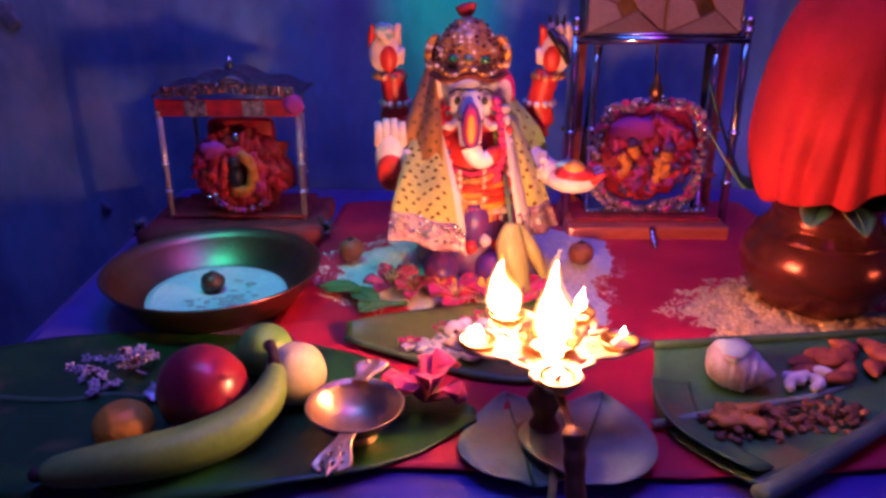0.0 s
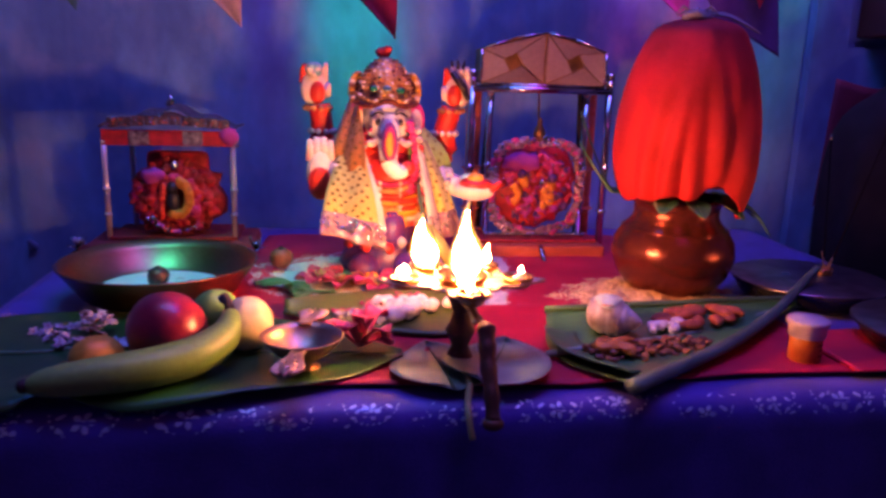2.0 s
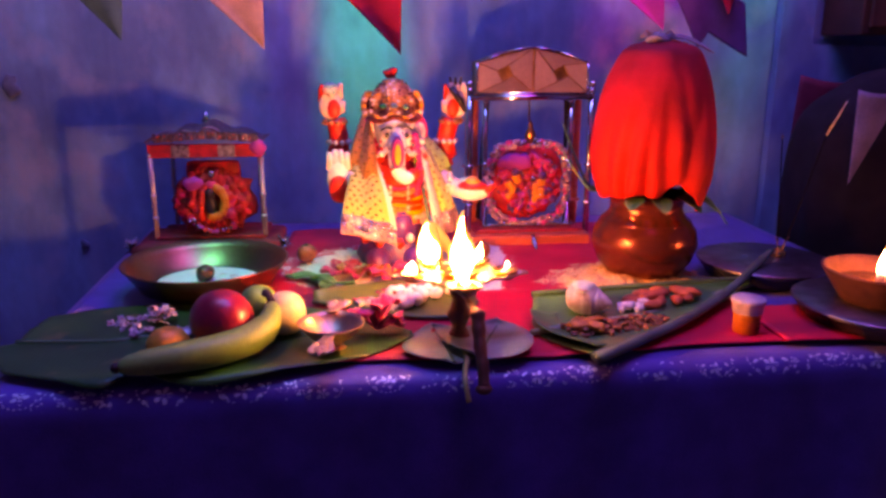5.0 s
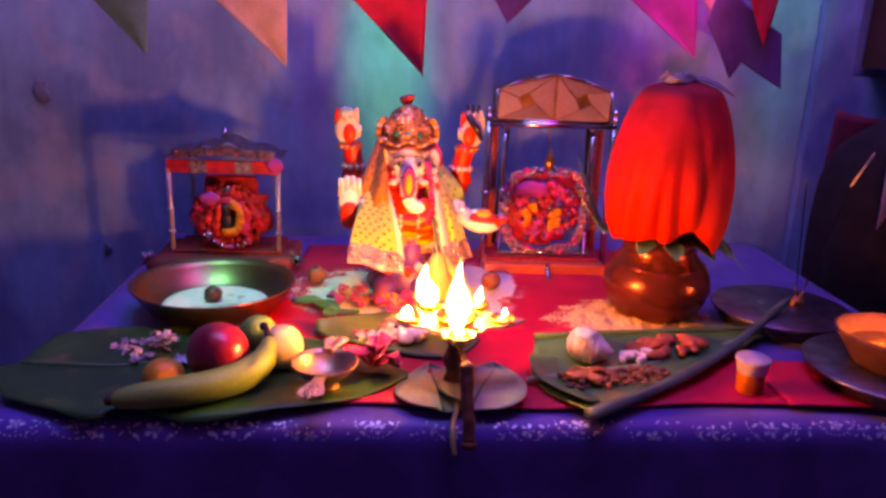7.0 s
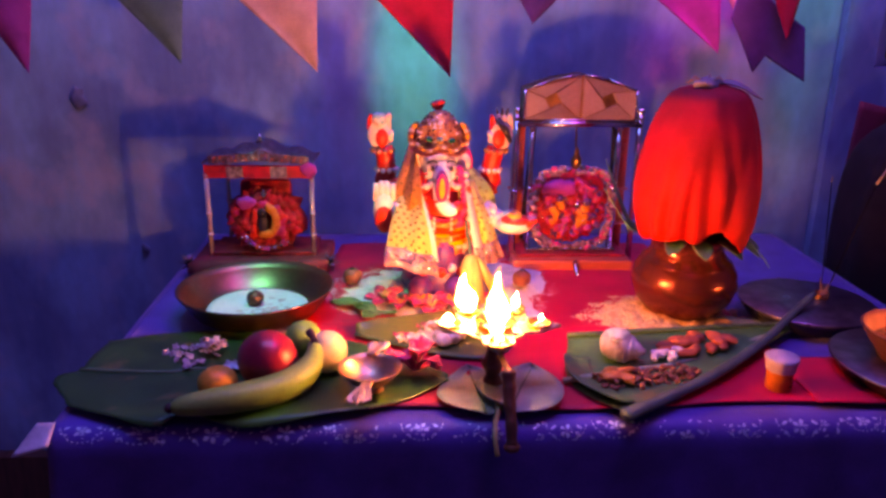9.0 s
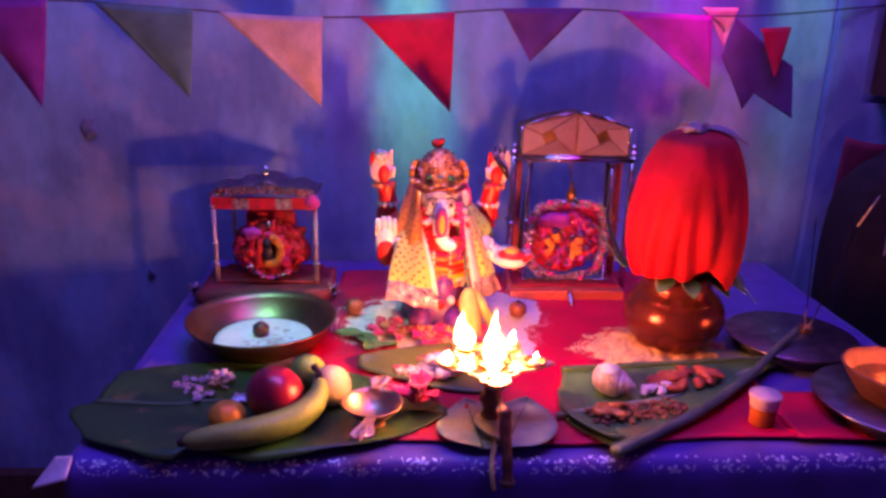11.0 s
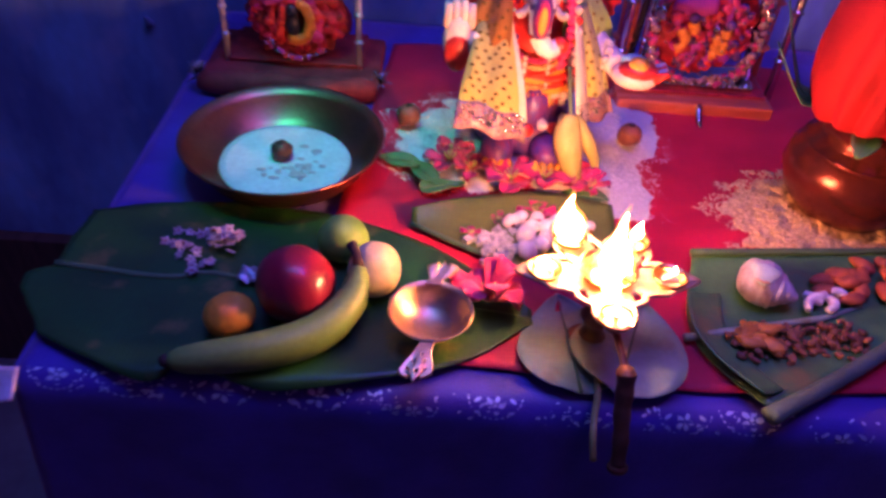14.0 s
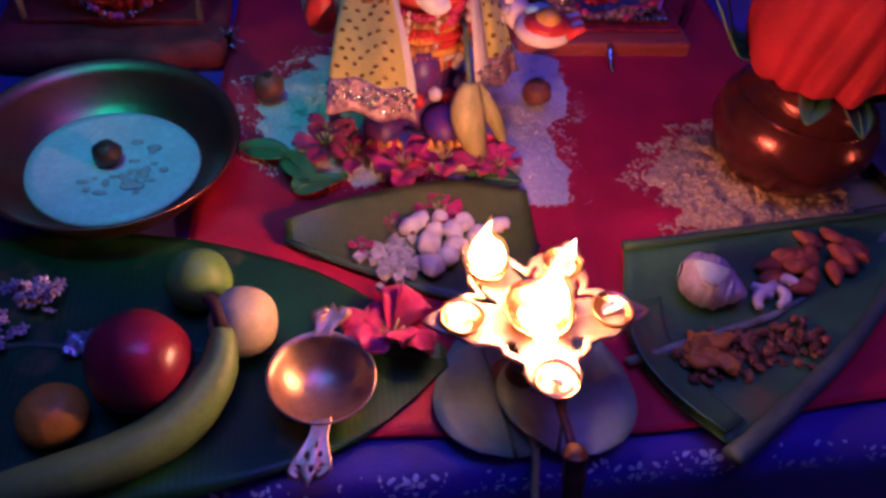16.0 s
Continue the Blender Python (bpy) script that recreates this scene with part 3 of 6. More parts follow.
for k in range(8):
    t = k / 7
    ball(bm, (0.003 + 0.004 * math.sin(3 * t), 0.716 - 0.012 * math.sin(2.6 * t), 0.892 - 0.06 * t), 0.0036, (1, 3, 7)[k % 3], 7, 5)
for z, mi, r in ((0.868, 12, 0.0024), (0.861, 2, 0.0030), (0.854, 1, 0.0026), (0.847, 4, 0.0028), (0.840, 2, 0.0030), (0.833, 7, 0.0024)):
    for k in range(19):
        t = k / 18
        ball(bm, (-0.006 + 0.068 * t, 0.722 - 0.021 * math.sin(math.pi * t), z + 0.003 * math.cos(2 * math.pi * t)), (r, r, r * 1.25), mi if k % 6 else 7, 6, 5)
for k in range(15):
    t = k / 14
    tube(bm, [(-0.002 + 0.060 * t, 0.716 - 0.018 * math.sin(math.pi * t), 0.832), (-0.002 + 0.060 * t, 0.712 - 0.018 * math.sin(math.pi * t), 0.817)], [0.0016, 0.0022], 6, (2, 1, 4)[k % 3])
# head, ears, trunk
head_from = len(bm.verts)
ball(bm, (0.026, 0.745, 0.924), (0.028, 0.030, 0.034), 11)
ball(bm, (0.026, 0.724, 0.914), (0.0215, 0.018, 0.026), 11)
for s in (-1, 1):
    ball(bm, (0.026 + s * 0.031, 0.752, 0.918), (0.014, 0.006, 0.022), 12)
    ball(bm, (0.026 + s * 0.0335, 0.748, 0.917), (0.008, 0.004, 0.014), 0)
    ball(bm, (0.026 + s * 0.0130, 0.7085, 0.9185), (0.0062, 0.0034, 0.0052), 7, 10, 8)
    ball(bm, (0.026 + s * 0.0126, 0.7058, 0.9180), (0.0034, 0.0022, 0.0040), 6, 8, 6)
    tube(bm, curve_points([(0.026 + s * 0.006, 0.706, 0.9265), (0.026 + s * 0.013, 0.706, 0.9285), (0.026 + s * 0.020, 0.710, 0.924)], 4), 0.0012, 6, 6)
    tube(bm, curve_points([(0.026 + s * 0.0065, 0.7035, 0.923), (0.026 + s * 0.011, 0.7025, 0.904), (0.026 + s * 0.008, 0.699, 0.889)], 4), 0.0012, 6, 3)
    tube(bm, curve_points([(0.026 + s * 0.012, 0.712, 0.900), (0.026 + s * 0.019, 0.703, 0.894), (0.026 + s * 0.023, 0.700, 0.898)], 4), [0.0036] * 8 + [0.002], 8, 7)
    for k in range(5):
        ball(bm, (0.026 + s * (0.020 + 0.0012 * k), 0.716 + 0.002 * k, 0.909 - 0.005 * k), 0.0022, (12, 5, 12)[k % 3], 6, 4)
tube(bm, curve_points([(0.026, 0.716, 0.920), (0.026, 0.706, 0.905), (0.025, 0.701, 0.888), (0.027, 0.697, 0.873), (0.036, 0.696, 0.864), (0.045, 0.699, 0.868)], 5),
     [0.0135 - 0.00026 * k for k in range(26)], 14, 11)
ball(bm, (0.047, 0.698, 0.869), (0.0080, 0.007, 0.008), 1, 12, 8)
ball(bm, (0.0255, 0.691, 0.897), (0.0092, 0.0050, 0.0225), 3, 14, 12)
ball(bm, (0.0255, 0.688, 0.897), (0.0066, 0.0038, 0.0180), 12, 12, 10)
ball(bm, (0.0255, 0.6862, 0.896), (0.0046, 0.0032, 0.0140), 4, 10, 8)
crown_from = len(bm.verts)
# crown: jewelled dome over a dark band, with ruffs at its sides
lathe(bm, [(0.028, -0.010), (0.0325, -0.004), (0.0290, 0.004), (0.0285, 0.016), (0.0270, 0.028), (0.0225, 0.040), (0.0165, 0.050), (0.0095, 0.056), (0.004, 0.059)], 32, 2, (0.024, 0.750, 0.9425),
      lambda a, z: 1 + 0.05 * math.sin(9 * a) * math.sin(z * 200))
tube(bm, curve_points([(-0.010, 0.735, 0.9375), (0.004, 0.716, 0.9330), (0.024, 0.708, 0.9400), (0.044, 0.716, 0.9330), (0.058, 0.735, 0.9375)], 6), 0.0040, 10, 9)
for k in range(17):
    t = k / 16
    ball(bm, (-0.010 + 0.068 * t, 0.732 - 0.0275 * math.sin(math.pi * t), 0.9445 + 0.005 * math.cos(4 * math.pi * t)), 0.0026, (2, 7, 2, 4)[k % 4], 7, 5)
for ring, (z, r, n) in enumerate(((0.9475, 0.0300, 26), (0.9530, 0.0295, 26), (0.9590, 0.0292, 26), (0.9650, 0.0285, 25), (0.9705, 0.0275, 24), (0.9760, 0.0255, 22), (0.9815, 0.0232, 20), (0.9865, 0.0205, 17), (0.9915, 0.0172, 14), (0.9965, 0.0130, 10))):
    for k in range(n):
        a = 2 * math.pi * (k + 0.5 * ring) / n
        ball(bm, (0.024 + r * math.cos(a), 0.751 + r * math.sin(a), z), RNG.uniform(0.0016, 0.0028), RNG.choice((2, 2, 9, 2, 9, 4, 7, 9, 0, 2)), 7, 5)
for x, z, w, mi in ((0.024, 0.958, 0.0050, 5), (0.010, 0.957, 0.0058, 10), (0.039, 0.955, 0.0058, 10), (0.017, 0.9715, 0.0040, 10), (0.032, 0.972, 0.0040, 2), (0.024, 0.983, 0.0040, 7)):
    y = 0.751 - math.sqrt(max(0.0, (0.0295 - 0.0007 * max(0, (z - 0.957) * 1000) ** 0.75) ** 2 - (x - 0.024) ** 2))
    ball(bm, (x, y - 0.001, z), (w, 0.0028, w * 0.85), mi, 9, 7)
for s in (-1, 1):
    for k in range(9):
        a = -0.7 + 0.24 * k
        ball(bm, (0.024 + s * (0.027 + 0.0115 * math.cos(a)), 0.756, 0.954 + 0.024 * math.sin(a)), (0.0044, 0.004, 0.0044), (2, 0, 2, 4)[k % 4], 8, 6)
    ball(bm, (0.024 + s * 0.030, 0.758, 0.954), (0.0100, 0.004, 0.020), 9, 12, 8)
ball(bm, (0.022, 0.762, 1.008), (0.0085, 0.0085, 0.0085), 1, 12, 10, 0.35, 180)
ball(bm, (0.026, 0.760, 1.012), (0.0060, 0.006, 0.0060), 1, 10, 8, 0.35, 180)
bm.verts.ensure_lookup_table()
for v in bm.verts[head_from:crown_from]:
    v.co.z += 0.016
for v in bm.verts[crown_from:]:
    v.co.z = 1.014 - (1.014 - v.co.z) * 0.78
# raised back arms with hands
for s, hx, ex, ey in ((-1, -0.058, -0.048, 0.785), (1, 0.112, 0.098, 0.785)):
    sh = 0.028 + s * 0.045
    tube(bm, curve_points([(sh, 0.775, 0.892), (ex + s * 0.002, ey, 0.893), (ex, ey, 0.915), (hx - s * 0.006, ey, 0.948)], 4), [0.015] * 4 + [0.014] * 5 + [0.013] * 4, 12, 1)
    for z in (0.917, 0.944):
        for k in range(10):
            a = 2 * math.pi * k / 10
            ball(bm, (ex + (hx - ex) * (z - 0.915) / 0.04 * 0.8 + 0.0145 * math.cos(a), ey + 0.0145 * math.sin(a), z), 0.0038, 7 if z < 0.93 else 2, 7, 5)
    ball(bm, (hx, ey - 0.002, 0.966), (0.016, 0.010, 0.020), 0)
    ball(bm, (hx - s * 0.004, ey - 0.010, 0.962), (0.009, 0.005, 0.013), 1)
    for k in range(4):
        fx = hx - 0.0125 + 0.0083 * k
        tube(bm, [(fx, ey, 0.972), (fx, ey - 0.001, 0.986), (fx - s * 0.002, ey - 0.007, 0.993 + 0.002 * (k % 2))], [0.0045, 0.0042, 0.003], 8, 0 if k else 1)
    tube(bm, [(hx - s * 0.014, ey - 0.005, 0.958), (hx - s * 0.018, ey - 0.01, 0.972)], [0.005, 0.003], 8, 0)
    if s < 0:
        for k in range(6):
            ball(bm, (hx + 0.004 * math.cos(k * 2.4), ey - 0.009, 0.988 + 0.004 * math.sin(k * 2.4)), 0.006, 5 if k % 2 else 7, 8, 6)
    else:
        tube(bm, [(hx - 0.008, ey - 0.012, 0.99), (hx + 0.006, ey - 0.015, 0.972), (hx + 0.012, ey - 0.012, 0.958)], [0.004, 0.005, 0.003], 8, 6)
        for k in range(3):
            tube(bm, [(hx - 0.006 + 0.006 * k, ey - 0.004, 0.993), (hx - 0.008 + 0.008 * k, ey - 0.004, 1.004)], [0.003, 0.001], 6, 6)
# blessing hand
tube(bm, curve_points([(-0.012, 0.757, 0.885), (-0.035, 0.738, 0.855), (-0.048, 0.722, 0.862)], 4), 0.014, 12, 0)
ball(bm, (-0.050, 0.712, 0.876), (0.015, 0.010, 0.026), 0)
ball(bm, (-0.050, 0.705, 0.866), (0.013, 0.008, 0.019), 1)
for k in range(4):
    fx = -0.061 + 0.0075 * k
    tube(bm, [(fx, 0.712, 0.890), (fx, 0.711, 0.913 + 0.003 * (k in (1, 2)))], [0.0045, 0.0034], 8, 0)
tube(bm, [(-0.037, 0.706, 0.868), (-0.033, 0.703, 0.888)], [0.0055, 0.004], 8, 0)
# offering hand with a sweet
tube(bm, curve_points([(0.068, 0.757, 0.885), (0.092, 0.735, 0.868), (0.108, 0.708, 0.862)], 4), [0.013] * 5 + [0.012] * 4, 12, 0)
for k in range(9):
    a = 2 * math.pi * k / 9
    ball(bm, (0.094 + 0.003 * math.cos(a), 0.722 + 0.012 * math.sin(a), 0.866 + 0.012 * math.cos(a)), 0.005, 7, 8, 6, 0.3, 200)
ball(bm, (0.122, 0.693, 0.862), (0.024, 0.020, 0.012), 0)
ball(bm, (0.123, 0.690, 0.868), (0.020, 0.016, 0.009), 1)
ball(bm, (0.122, 0.688, 0.873), (0.0105, 0.0105, 0.0095), 4)
ball(bm, (0.118, 0.700, 0.874), (0.012, 0.006, 0.006), 5)
for k in range(4):
    tube(bm, [(0.138, 0.700 - 0.006 * k, 0.864), (0.149, 0.696 - 0.006 * k, 0.873)], [0.005, 0.003], 8, 1 if k % 2 else 0)
solo("deity_statue", bm, STATUE, (0, 0, 0), "painted clay elephant-headed deity with four arms on a rice bed", "statue")

# shawl over the statue's shoulders
shawl = thing("shawl", (0, 0, 0), "yellow spotted net shawl with lace border, draped over the statue", "shawl")


def drape(top, bottom_l, bottom_r, spread):
    def fn(u, v):
        a = Vector(top[0]).lerp(Vector(top[1]), u)
        b = Vector(bottom_l).lerp(Vector(bottom_r), u)
        p = a.lerp(b, v)
        bulge = math.sin(math.pi * v) * 0.014
        fold = 0.0035 * math.sin(u * 11 + 1.5 * v) * (0.4 + v)
        return (p.x + spread * math.sin(math.pi * v * 0.8) * (u - 0.5), p.y - bulge - fold, p.z)
    return fn


LEFT = drape(((-0.026, 0.735, 0.905), (0.000, 0.712, 0.900)), (-0.046, 0.646, 0.824), (0.018, 0.656, 0.802), 0.012)
RIGHT = drape(((0.057, 0.712, 0.915), (0.070, 0.735, 0.912)), (0.076, 0.684, 0.806), (0.112, 0.712, 0.812), 0.004)
HEADL = drape(((-0.013, 0.770, 0.962), (-0.006, 0.735, 0.945)), (-0.040, 0.716, 0.868), (-0.006, 0.690, 0.862), 0.012)
SHOULDER = drape(((0.056, 0.742, 0.930), (0.070, 0.760, 0.926)), (0.066, 0.728, 0.866), (0.096, 0.750, 0.872), 0.026)
for name, fn, m in (("shoulder_panel", SHOULDER, SHAWLGREEN), ("front_panel", LEFT, SHAWL), ("front_panel", RIGHT, SHAWL), ("head_panel", HEADL, SHAWLGOLD)):
    bm = nb()
    sheet(bm, fn, 18, 26, 0.0012, skip=None)
    part(name, bm, m, shawl)
for fn, u0, u1 in ((LEFT, 0.0, 1.0), (RIGHT, 0.0, 1.0)):
    bm = nb()
    sheet(bm, lambda u, v: Vector(fn(u0 + (u1 - u0) * u, 0.74 + 0.275 * v)) + Vector((0, -0.0016, 0)), 20, 8, 0.001)
    part("lace_border", bm, LACE, shawl, "pink and silver sequin lace border")
bm = nb()
sheet(bm, lambda u, v: Vector(RIGHT(0.36 * u - 0.05, v)) + Vector((0, -0.0018, 0)), 4, 24, 0.001)
part("edging", bm, SHAWLPALE, shawl, "white satin sash edge")
bm = nb()
sheet(bm, lambda u, v: Vector(LEFT(0.91 + 0.11 * u, v * 0.8)) + Vector((0, -0.0018, 0)), 4, 24, 0.001)
part("edging", bm, SHAWLPALE, shawl, "pale satin edging")
bead = mesh_of("sequin", ball(nb(), (0, 0, 0), (0.0026, 0.0010, 0.0026), 0, 7, 4), SEQUIN)
for fn, u0, u1, rows, cols in ((LEFT, 0.08, 0.78, 10, 4), (RIGHT, 0.42, 0.92, 8, 2), (SHOULDER, 0.15, 0.85, 5, 3), (HEADL, 0.2, 0.85, 7, 3)):
    for i in range(rows):
        for j in range(cols):
            u, v = u0 + (u1 - u0) * (j + 0.5 * (i % 2)) / (cols - 0.4) + RNG.uniform(-0.03, 0.03), 0.20 + 0.58 * (i + RNG.uniform(-0.15, 0.15)) / rows
            ob = new("sequin", bead)
            ob.location = Vector(fn(u, v)) + Vector((0, -0.0008, 0))
            ob.parent = shawl

bm = nb()
for k in range(150):
    u, v = RNG.random(), RNG.uniform(0.75, 0.94)
    ball(bm, Vector((LEFT if k < 110 else RIGHT)(u, v)) + Vector((0, -0.0028, 0)), (0.0017, 0.0008, 0.0017), (0, 0, 1)[k % 3], 6, 4)
part("lace_spangle", bm, [TINSEL, FLAGS["purple"]], shawl, "silver and violet spangles on the lace")["kind"] = "stuff"

# husk hanging in front
husk = thing("kewra_husk", (0, 0, 0), "pale yellow-green pointed husk hanging before the statue", "husk")


def petal(bm, pts, width, cup=0.3, mi=0, n=18):
    line = curve_points(pts, 6)

    def fn(u, v):
        f = u * (len(line) - 1)
        i = min(int(f), len(line) - 2)
        p = line[i].lerp(line[i + 1], f - i)
        w = width * math.sin(math.pi * min(1, 0.12 + 0.88 * u ** 0.9)) ** 1.15
        q = (v - 0.5) * 2
        return (p.x + q * w, p.y + cup * w * q * q, p.z)
    return sheet(bm, fn, n, 8, 0.001, mi)


part("petal", petal(nb(), [(0.064, 0.668, 0.828), (0.063, 0.652, 0.805), (0.071, 0.647, 0.776), (0.084, 0.650, 0.746)], 0.0145, 0.7), HUSK, husk)
part("petal", petal(nb(), [(0.070, 0.674, 0.825), (0.082, 0.664, 0.805), (0.094, 0.662, 0.780), (0.101, 0.66, 0.764)], 0.008, 0.7), HUSK, husk)
part("stem", tube(nb(), curve_points([(0.058, 0.690, 0.868), (0.060, 0.680, 0.850), (0.064, 0.669, 0.824)], 5), 0.0022, 8), STALK, husk)


def heap(name, outline, height, grain_size, count, material, label, category, seed):
    """A low heap of grain with loose grains strewn on and round it; outline is a function of angle."""
    r = random.Random(seed)
    obj = thing(name, (0, 0, 0), label, category)
    bm = nb()

    def fn(u, v):
        a = 2 * math.pi * u
        cx, cy, rad = outline(a)
        q = v
        z = height * max(0.0, 1 - q ** 2.2) * (0.75 + 0.5 * noise.noise(Vector((cx + q * rad * math.cos(a), cy + q * rad * math.sin(a), 0)) * 70))
        return (cx + q * rad * math.cos(a), cy + q * rad * math.sin(a), T + 0.002 + max(0.0005, z))
    n, m = 72, 14
    verts = [fn(0, 0)] + [fn(i / n, j / m) for j in range(1, m + 1) for i in range(n)]
    faces = [(0, 1 + i, 1 + (i + 1) % n) for i in range(n)]
    for j in range(m - 1):
        for i in range(n):
            faces.append((1 + j * n + i, 1 + (j + 1) * n + i, 1 + (j + 1) * n + (i + 1) % n, 1 + j * n + (i + 1) % n))
    put(bm, verts, faces)
    part("mound", bm, material, obj)["kind"] = "stuff"
    verts, faces = [], []
    for k in range(count):
        u, v = r.random(), r.random() ** 0.5 * 1.12
        p = Vector(fn(u, min(v, 1)))
        if v > 1:
            a = 2 * math.pi * u
            p += Vector((math.cos(a), math.sin(a), 0)) * (v - 1) * 0.12
            p.z = T + 0.003
        d = Vector((r.uniform(-1, 1), r.uniform(-1, 1), r.uniform(-0.25, 0.35))).normalized() * grain_size
        s = Vector((-d.y, d.x, 0)).normalized() * grain_size * 0.42
        h = Vector((0, 0, grain_size * 0.45))
        b = len(verts)
        verts += [p - d, p + d, p + s, p - s, p + h, p - h]
        faces += [(b, b + 3, b + 4), (b + 3, b + 1, b + 4), (b + 1, b + 2, b + 4), (b + 2, b, b + 4), (b, b + 2, b + 5), (b + 2, b + 1, b + 5), (b + 1, b + 3, b + 5), (b + 3, b, b + 5)]
    bm = nb()
    put(bm, verts, faces)
    g = part("loose_grain", bm, material, obj)
    g["kind"] = "stuff"
    return obj


def ragged(cx, cy, knots, rough, seed):
    def fn(a):
        t = (a / (2 * math.pi)) % 1.0
        r = profile(knots, t)
        return cx, cy, r * (1 + rough * noise.noise(Vector((math.cos(a) * 6, math.sin(a) * 6, seed))))
    return fn


heap("rice_bed", ragged(0.03, 0.735, [(0, 0.150), (0.06, 0.175), (0.12, 0.17), (0.25, 0.10), (0.4, 0.125), (0.5, 0.148), (0.57, 0.145), (0.68, 0.12), (0.75, 0.08), (0.84, 0.17), (0.88, 0.185), (0.93, 0.13), (1, 0.150)], 0.12, 3),
     0.015, 0.0026, 4200, RICE, "uneven bed of white rice under the statue", "rice", 11)


def areca(place, label, material=NUT):
    obj = thing("areca_nut", place, label, "nut", "areca nuts")
    bm = nb()
    ball(bm, (0, 0, 0.0125), (0.0135, 0.0135, 0.0125), lumpy=0.12, freq=120)
    part("nut", bm, material, obj)
    part("stem_scar", lathe(nb(), [(0.004, 0.0235), (0.0045, 0.0245), (0.002, 0.0262)], 10), TIP, obj)
    return obj


areca((-0.096, 0.745, T + 0.008), "brown areca nut on the rice bed")
areca((0.143, 0.735, T + 0.008), "brown areca nut on the rice bed")


def flower(name, place, size, petals, label, seed, lift=0.5, material=PINKFLOWER):
    r = random.Random(seed)
    obj = thing(name, place, label, "flower", turn=r.uniform(0, 360))
    for k in range(petals):
        a = 2 * math.pi * k / petals + r.uniform(-0.2, 0.2)
        ln, w, up = size * r.uniform(0.8, 1.15), size * r.uniform(0.48, 0.68), size * lift * r.uniform(0.2, 1.1)
        ca, sa = math.cos(a), math.sin(a)
        bm = nb()
        sheet(bm, lambda u, v: ((0.08 * size + ln * u) * ca - (v - 0.5) * 2 * w * (0.2 + 0.8 * u) * (1.001 - u ** 5) ** 0.5 * sa,
                                (0.08 * size + ln * u) * sa + (v - 0.5) * 2 * w * (0.2 + 0.8 * u) * (1.001 - u ** 5) ** 0.5 * ca,
                                0.002 + up * math.sin(u * 2.2) + 0.15 * size * math.sin(u * 7 + v * 6 + k) * u + 0.25 * w * (v - 0.5) ** 2 * 4), 8, 6, 0.0006)
        part("petal", bm, material, obj)
    bm = nb()
    for k in range(7):
        a = 2.4 * k
        tube(bm, [(0, 0, 0.004), (0.12 * size * math.cos(a), 0.12 * size * math.sin(a), size * 0.35), (0.3 * size * math.cos(a), 0.3 * size * math.sin(a), size * 0.6)], [0.0007, 0.0006, 0.0009], 5)
    part("stamen_cluster", bm, HUSK, obj, "pale yellow stamens")["kind"] = "stuff"
    return obj


flower("hibiscus_flower", (-0.012, 0.478, T + 0.007), 0.027, 8, "crumpled crimson hibiscus flower lying on the banana leaf", 5, 1.1)
for k, (fx, fy, s) in enumerate(((-0.05, 0.672, 0.022), (-0.028, 0.66, 0.020), (0.012, 0.645, 0.024), (0.045, 0.650, 0.026), (0.075, 0.652, 0.022), (-0.045, 0.69, 0.018), (0.092, 0.645, 0.016))):
    flower("red_blossom", (fx, fy, T + 0.010), s, 5, "crumpled crimson blossom at the statue's feet", 20 + k, 0.5)

# ---- plate of curd ----
dish = thing("brass_dish", (-0.214, 0.656, T - 0.001), "wide brass dish holding white curd", "dish")
lathe_profile = [(0.052, 0.0), (0.058, 0.001), (0.078, 0.012), (0.092, 0.032), (0.0985, 0.041), (0.0995, 0.0425), (0.0975, 0.0432), (0.090, 0.034), (0.076, 0.0155), (0.056, 0.005), (0.0, 0.0045)]
part("bowl", lathe(nb(), lathe_profile, 64), DISHBRASS, dish)
bm = nb()
lathe(bm, [(0.0, 0.006), (0.060, 0.0065), (0.0655, 0.0105), (0.064, 0.0135), (0.056, 0.0145), (0.02, 0.0155), (0.0, 0.0156)], 48, 0, (0, 0, 0), lambda a, z: 1 + 0.012 * math.sin(3 * a + 1))
curd = part("curd", bm, MILK, dish, "smooth white curd")
areca((-0.216, 0.656, T + 0.0125), "dark brown areca nut set in the curd", DARKNUT).scale = (0.84, 0.84, 0.84)
bm = nb()
for k in range(34):
    a, q = RNG.gauss(5.6, 0.9), RNG.uniform(0.010, 0.034)
    ball(bm, (q * math.cos(a) + 0.006, q * math.sin(a) - 0.004, 0), (RNG.uniform(0.0015, 0.0065), RNG.uniform(0.0012, 0.0045), 0.0002), 0, 12, 4)
solo("vermilion_powder", bm, POWDER, (-0.214, 0.654, T + 0.0148), "smudges of red powder on the curd", "powder", kind="stuff")

# ---- big banana leaf with fruit ----
LEFT_TOP = [(0, 0.565), (0.15, 0.578), (0.45, 0.586), (0.75, 0.548), (0.9, 0.510), (1, 0.470)]
LEFT_BOT = [(0, 0.412), (0.10, 0.393), (0.20, 0.378), (0.26, 0.376), (0.31, 0.390), (0.40, 0.380), (0.50, 0.376), (0.7, 0.388), (0.85, 0.410), (1, 0.455)]
LEFT_END = [(0, -0.371), (0.30, -0.375), (0.50, -0.377), (0.55, -0.393), (0.70, -0.389), (0.85, -0.372), (1, -0.355)]


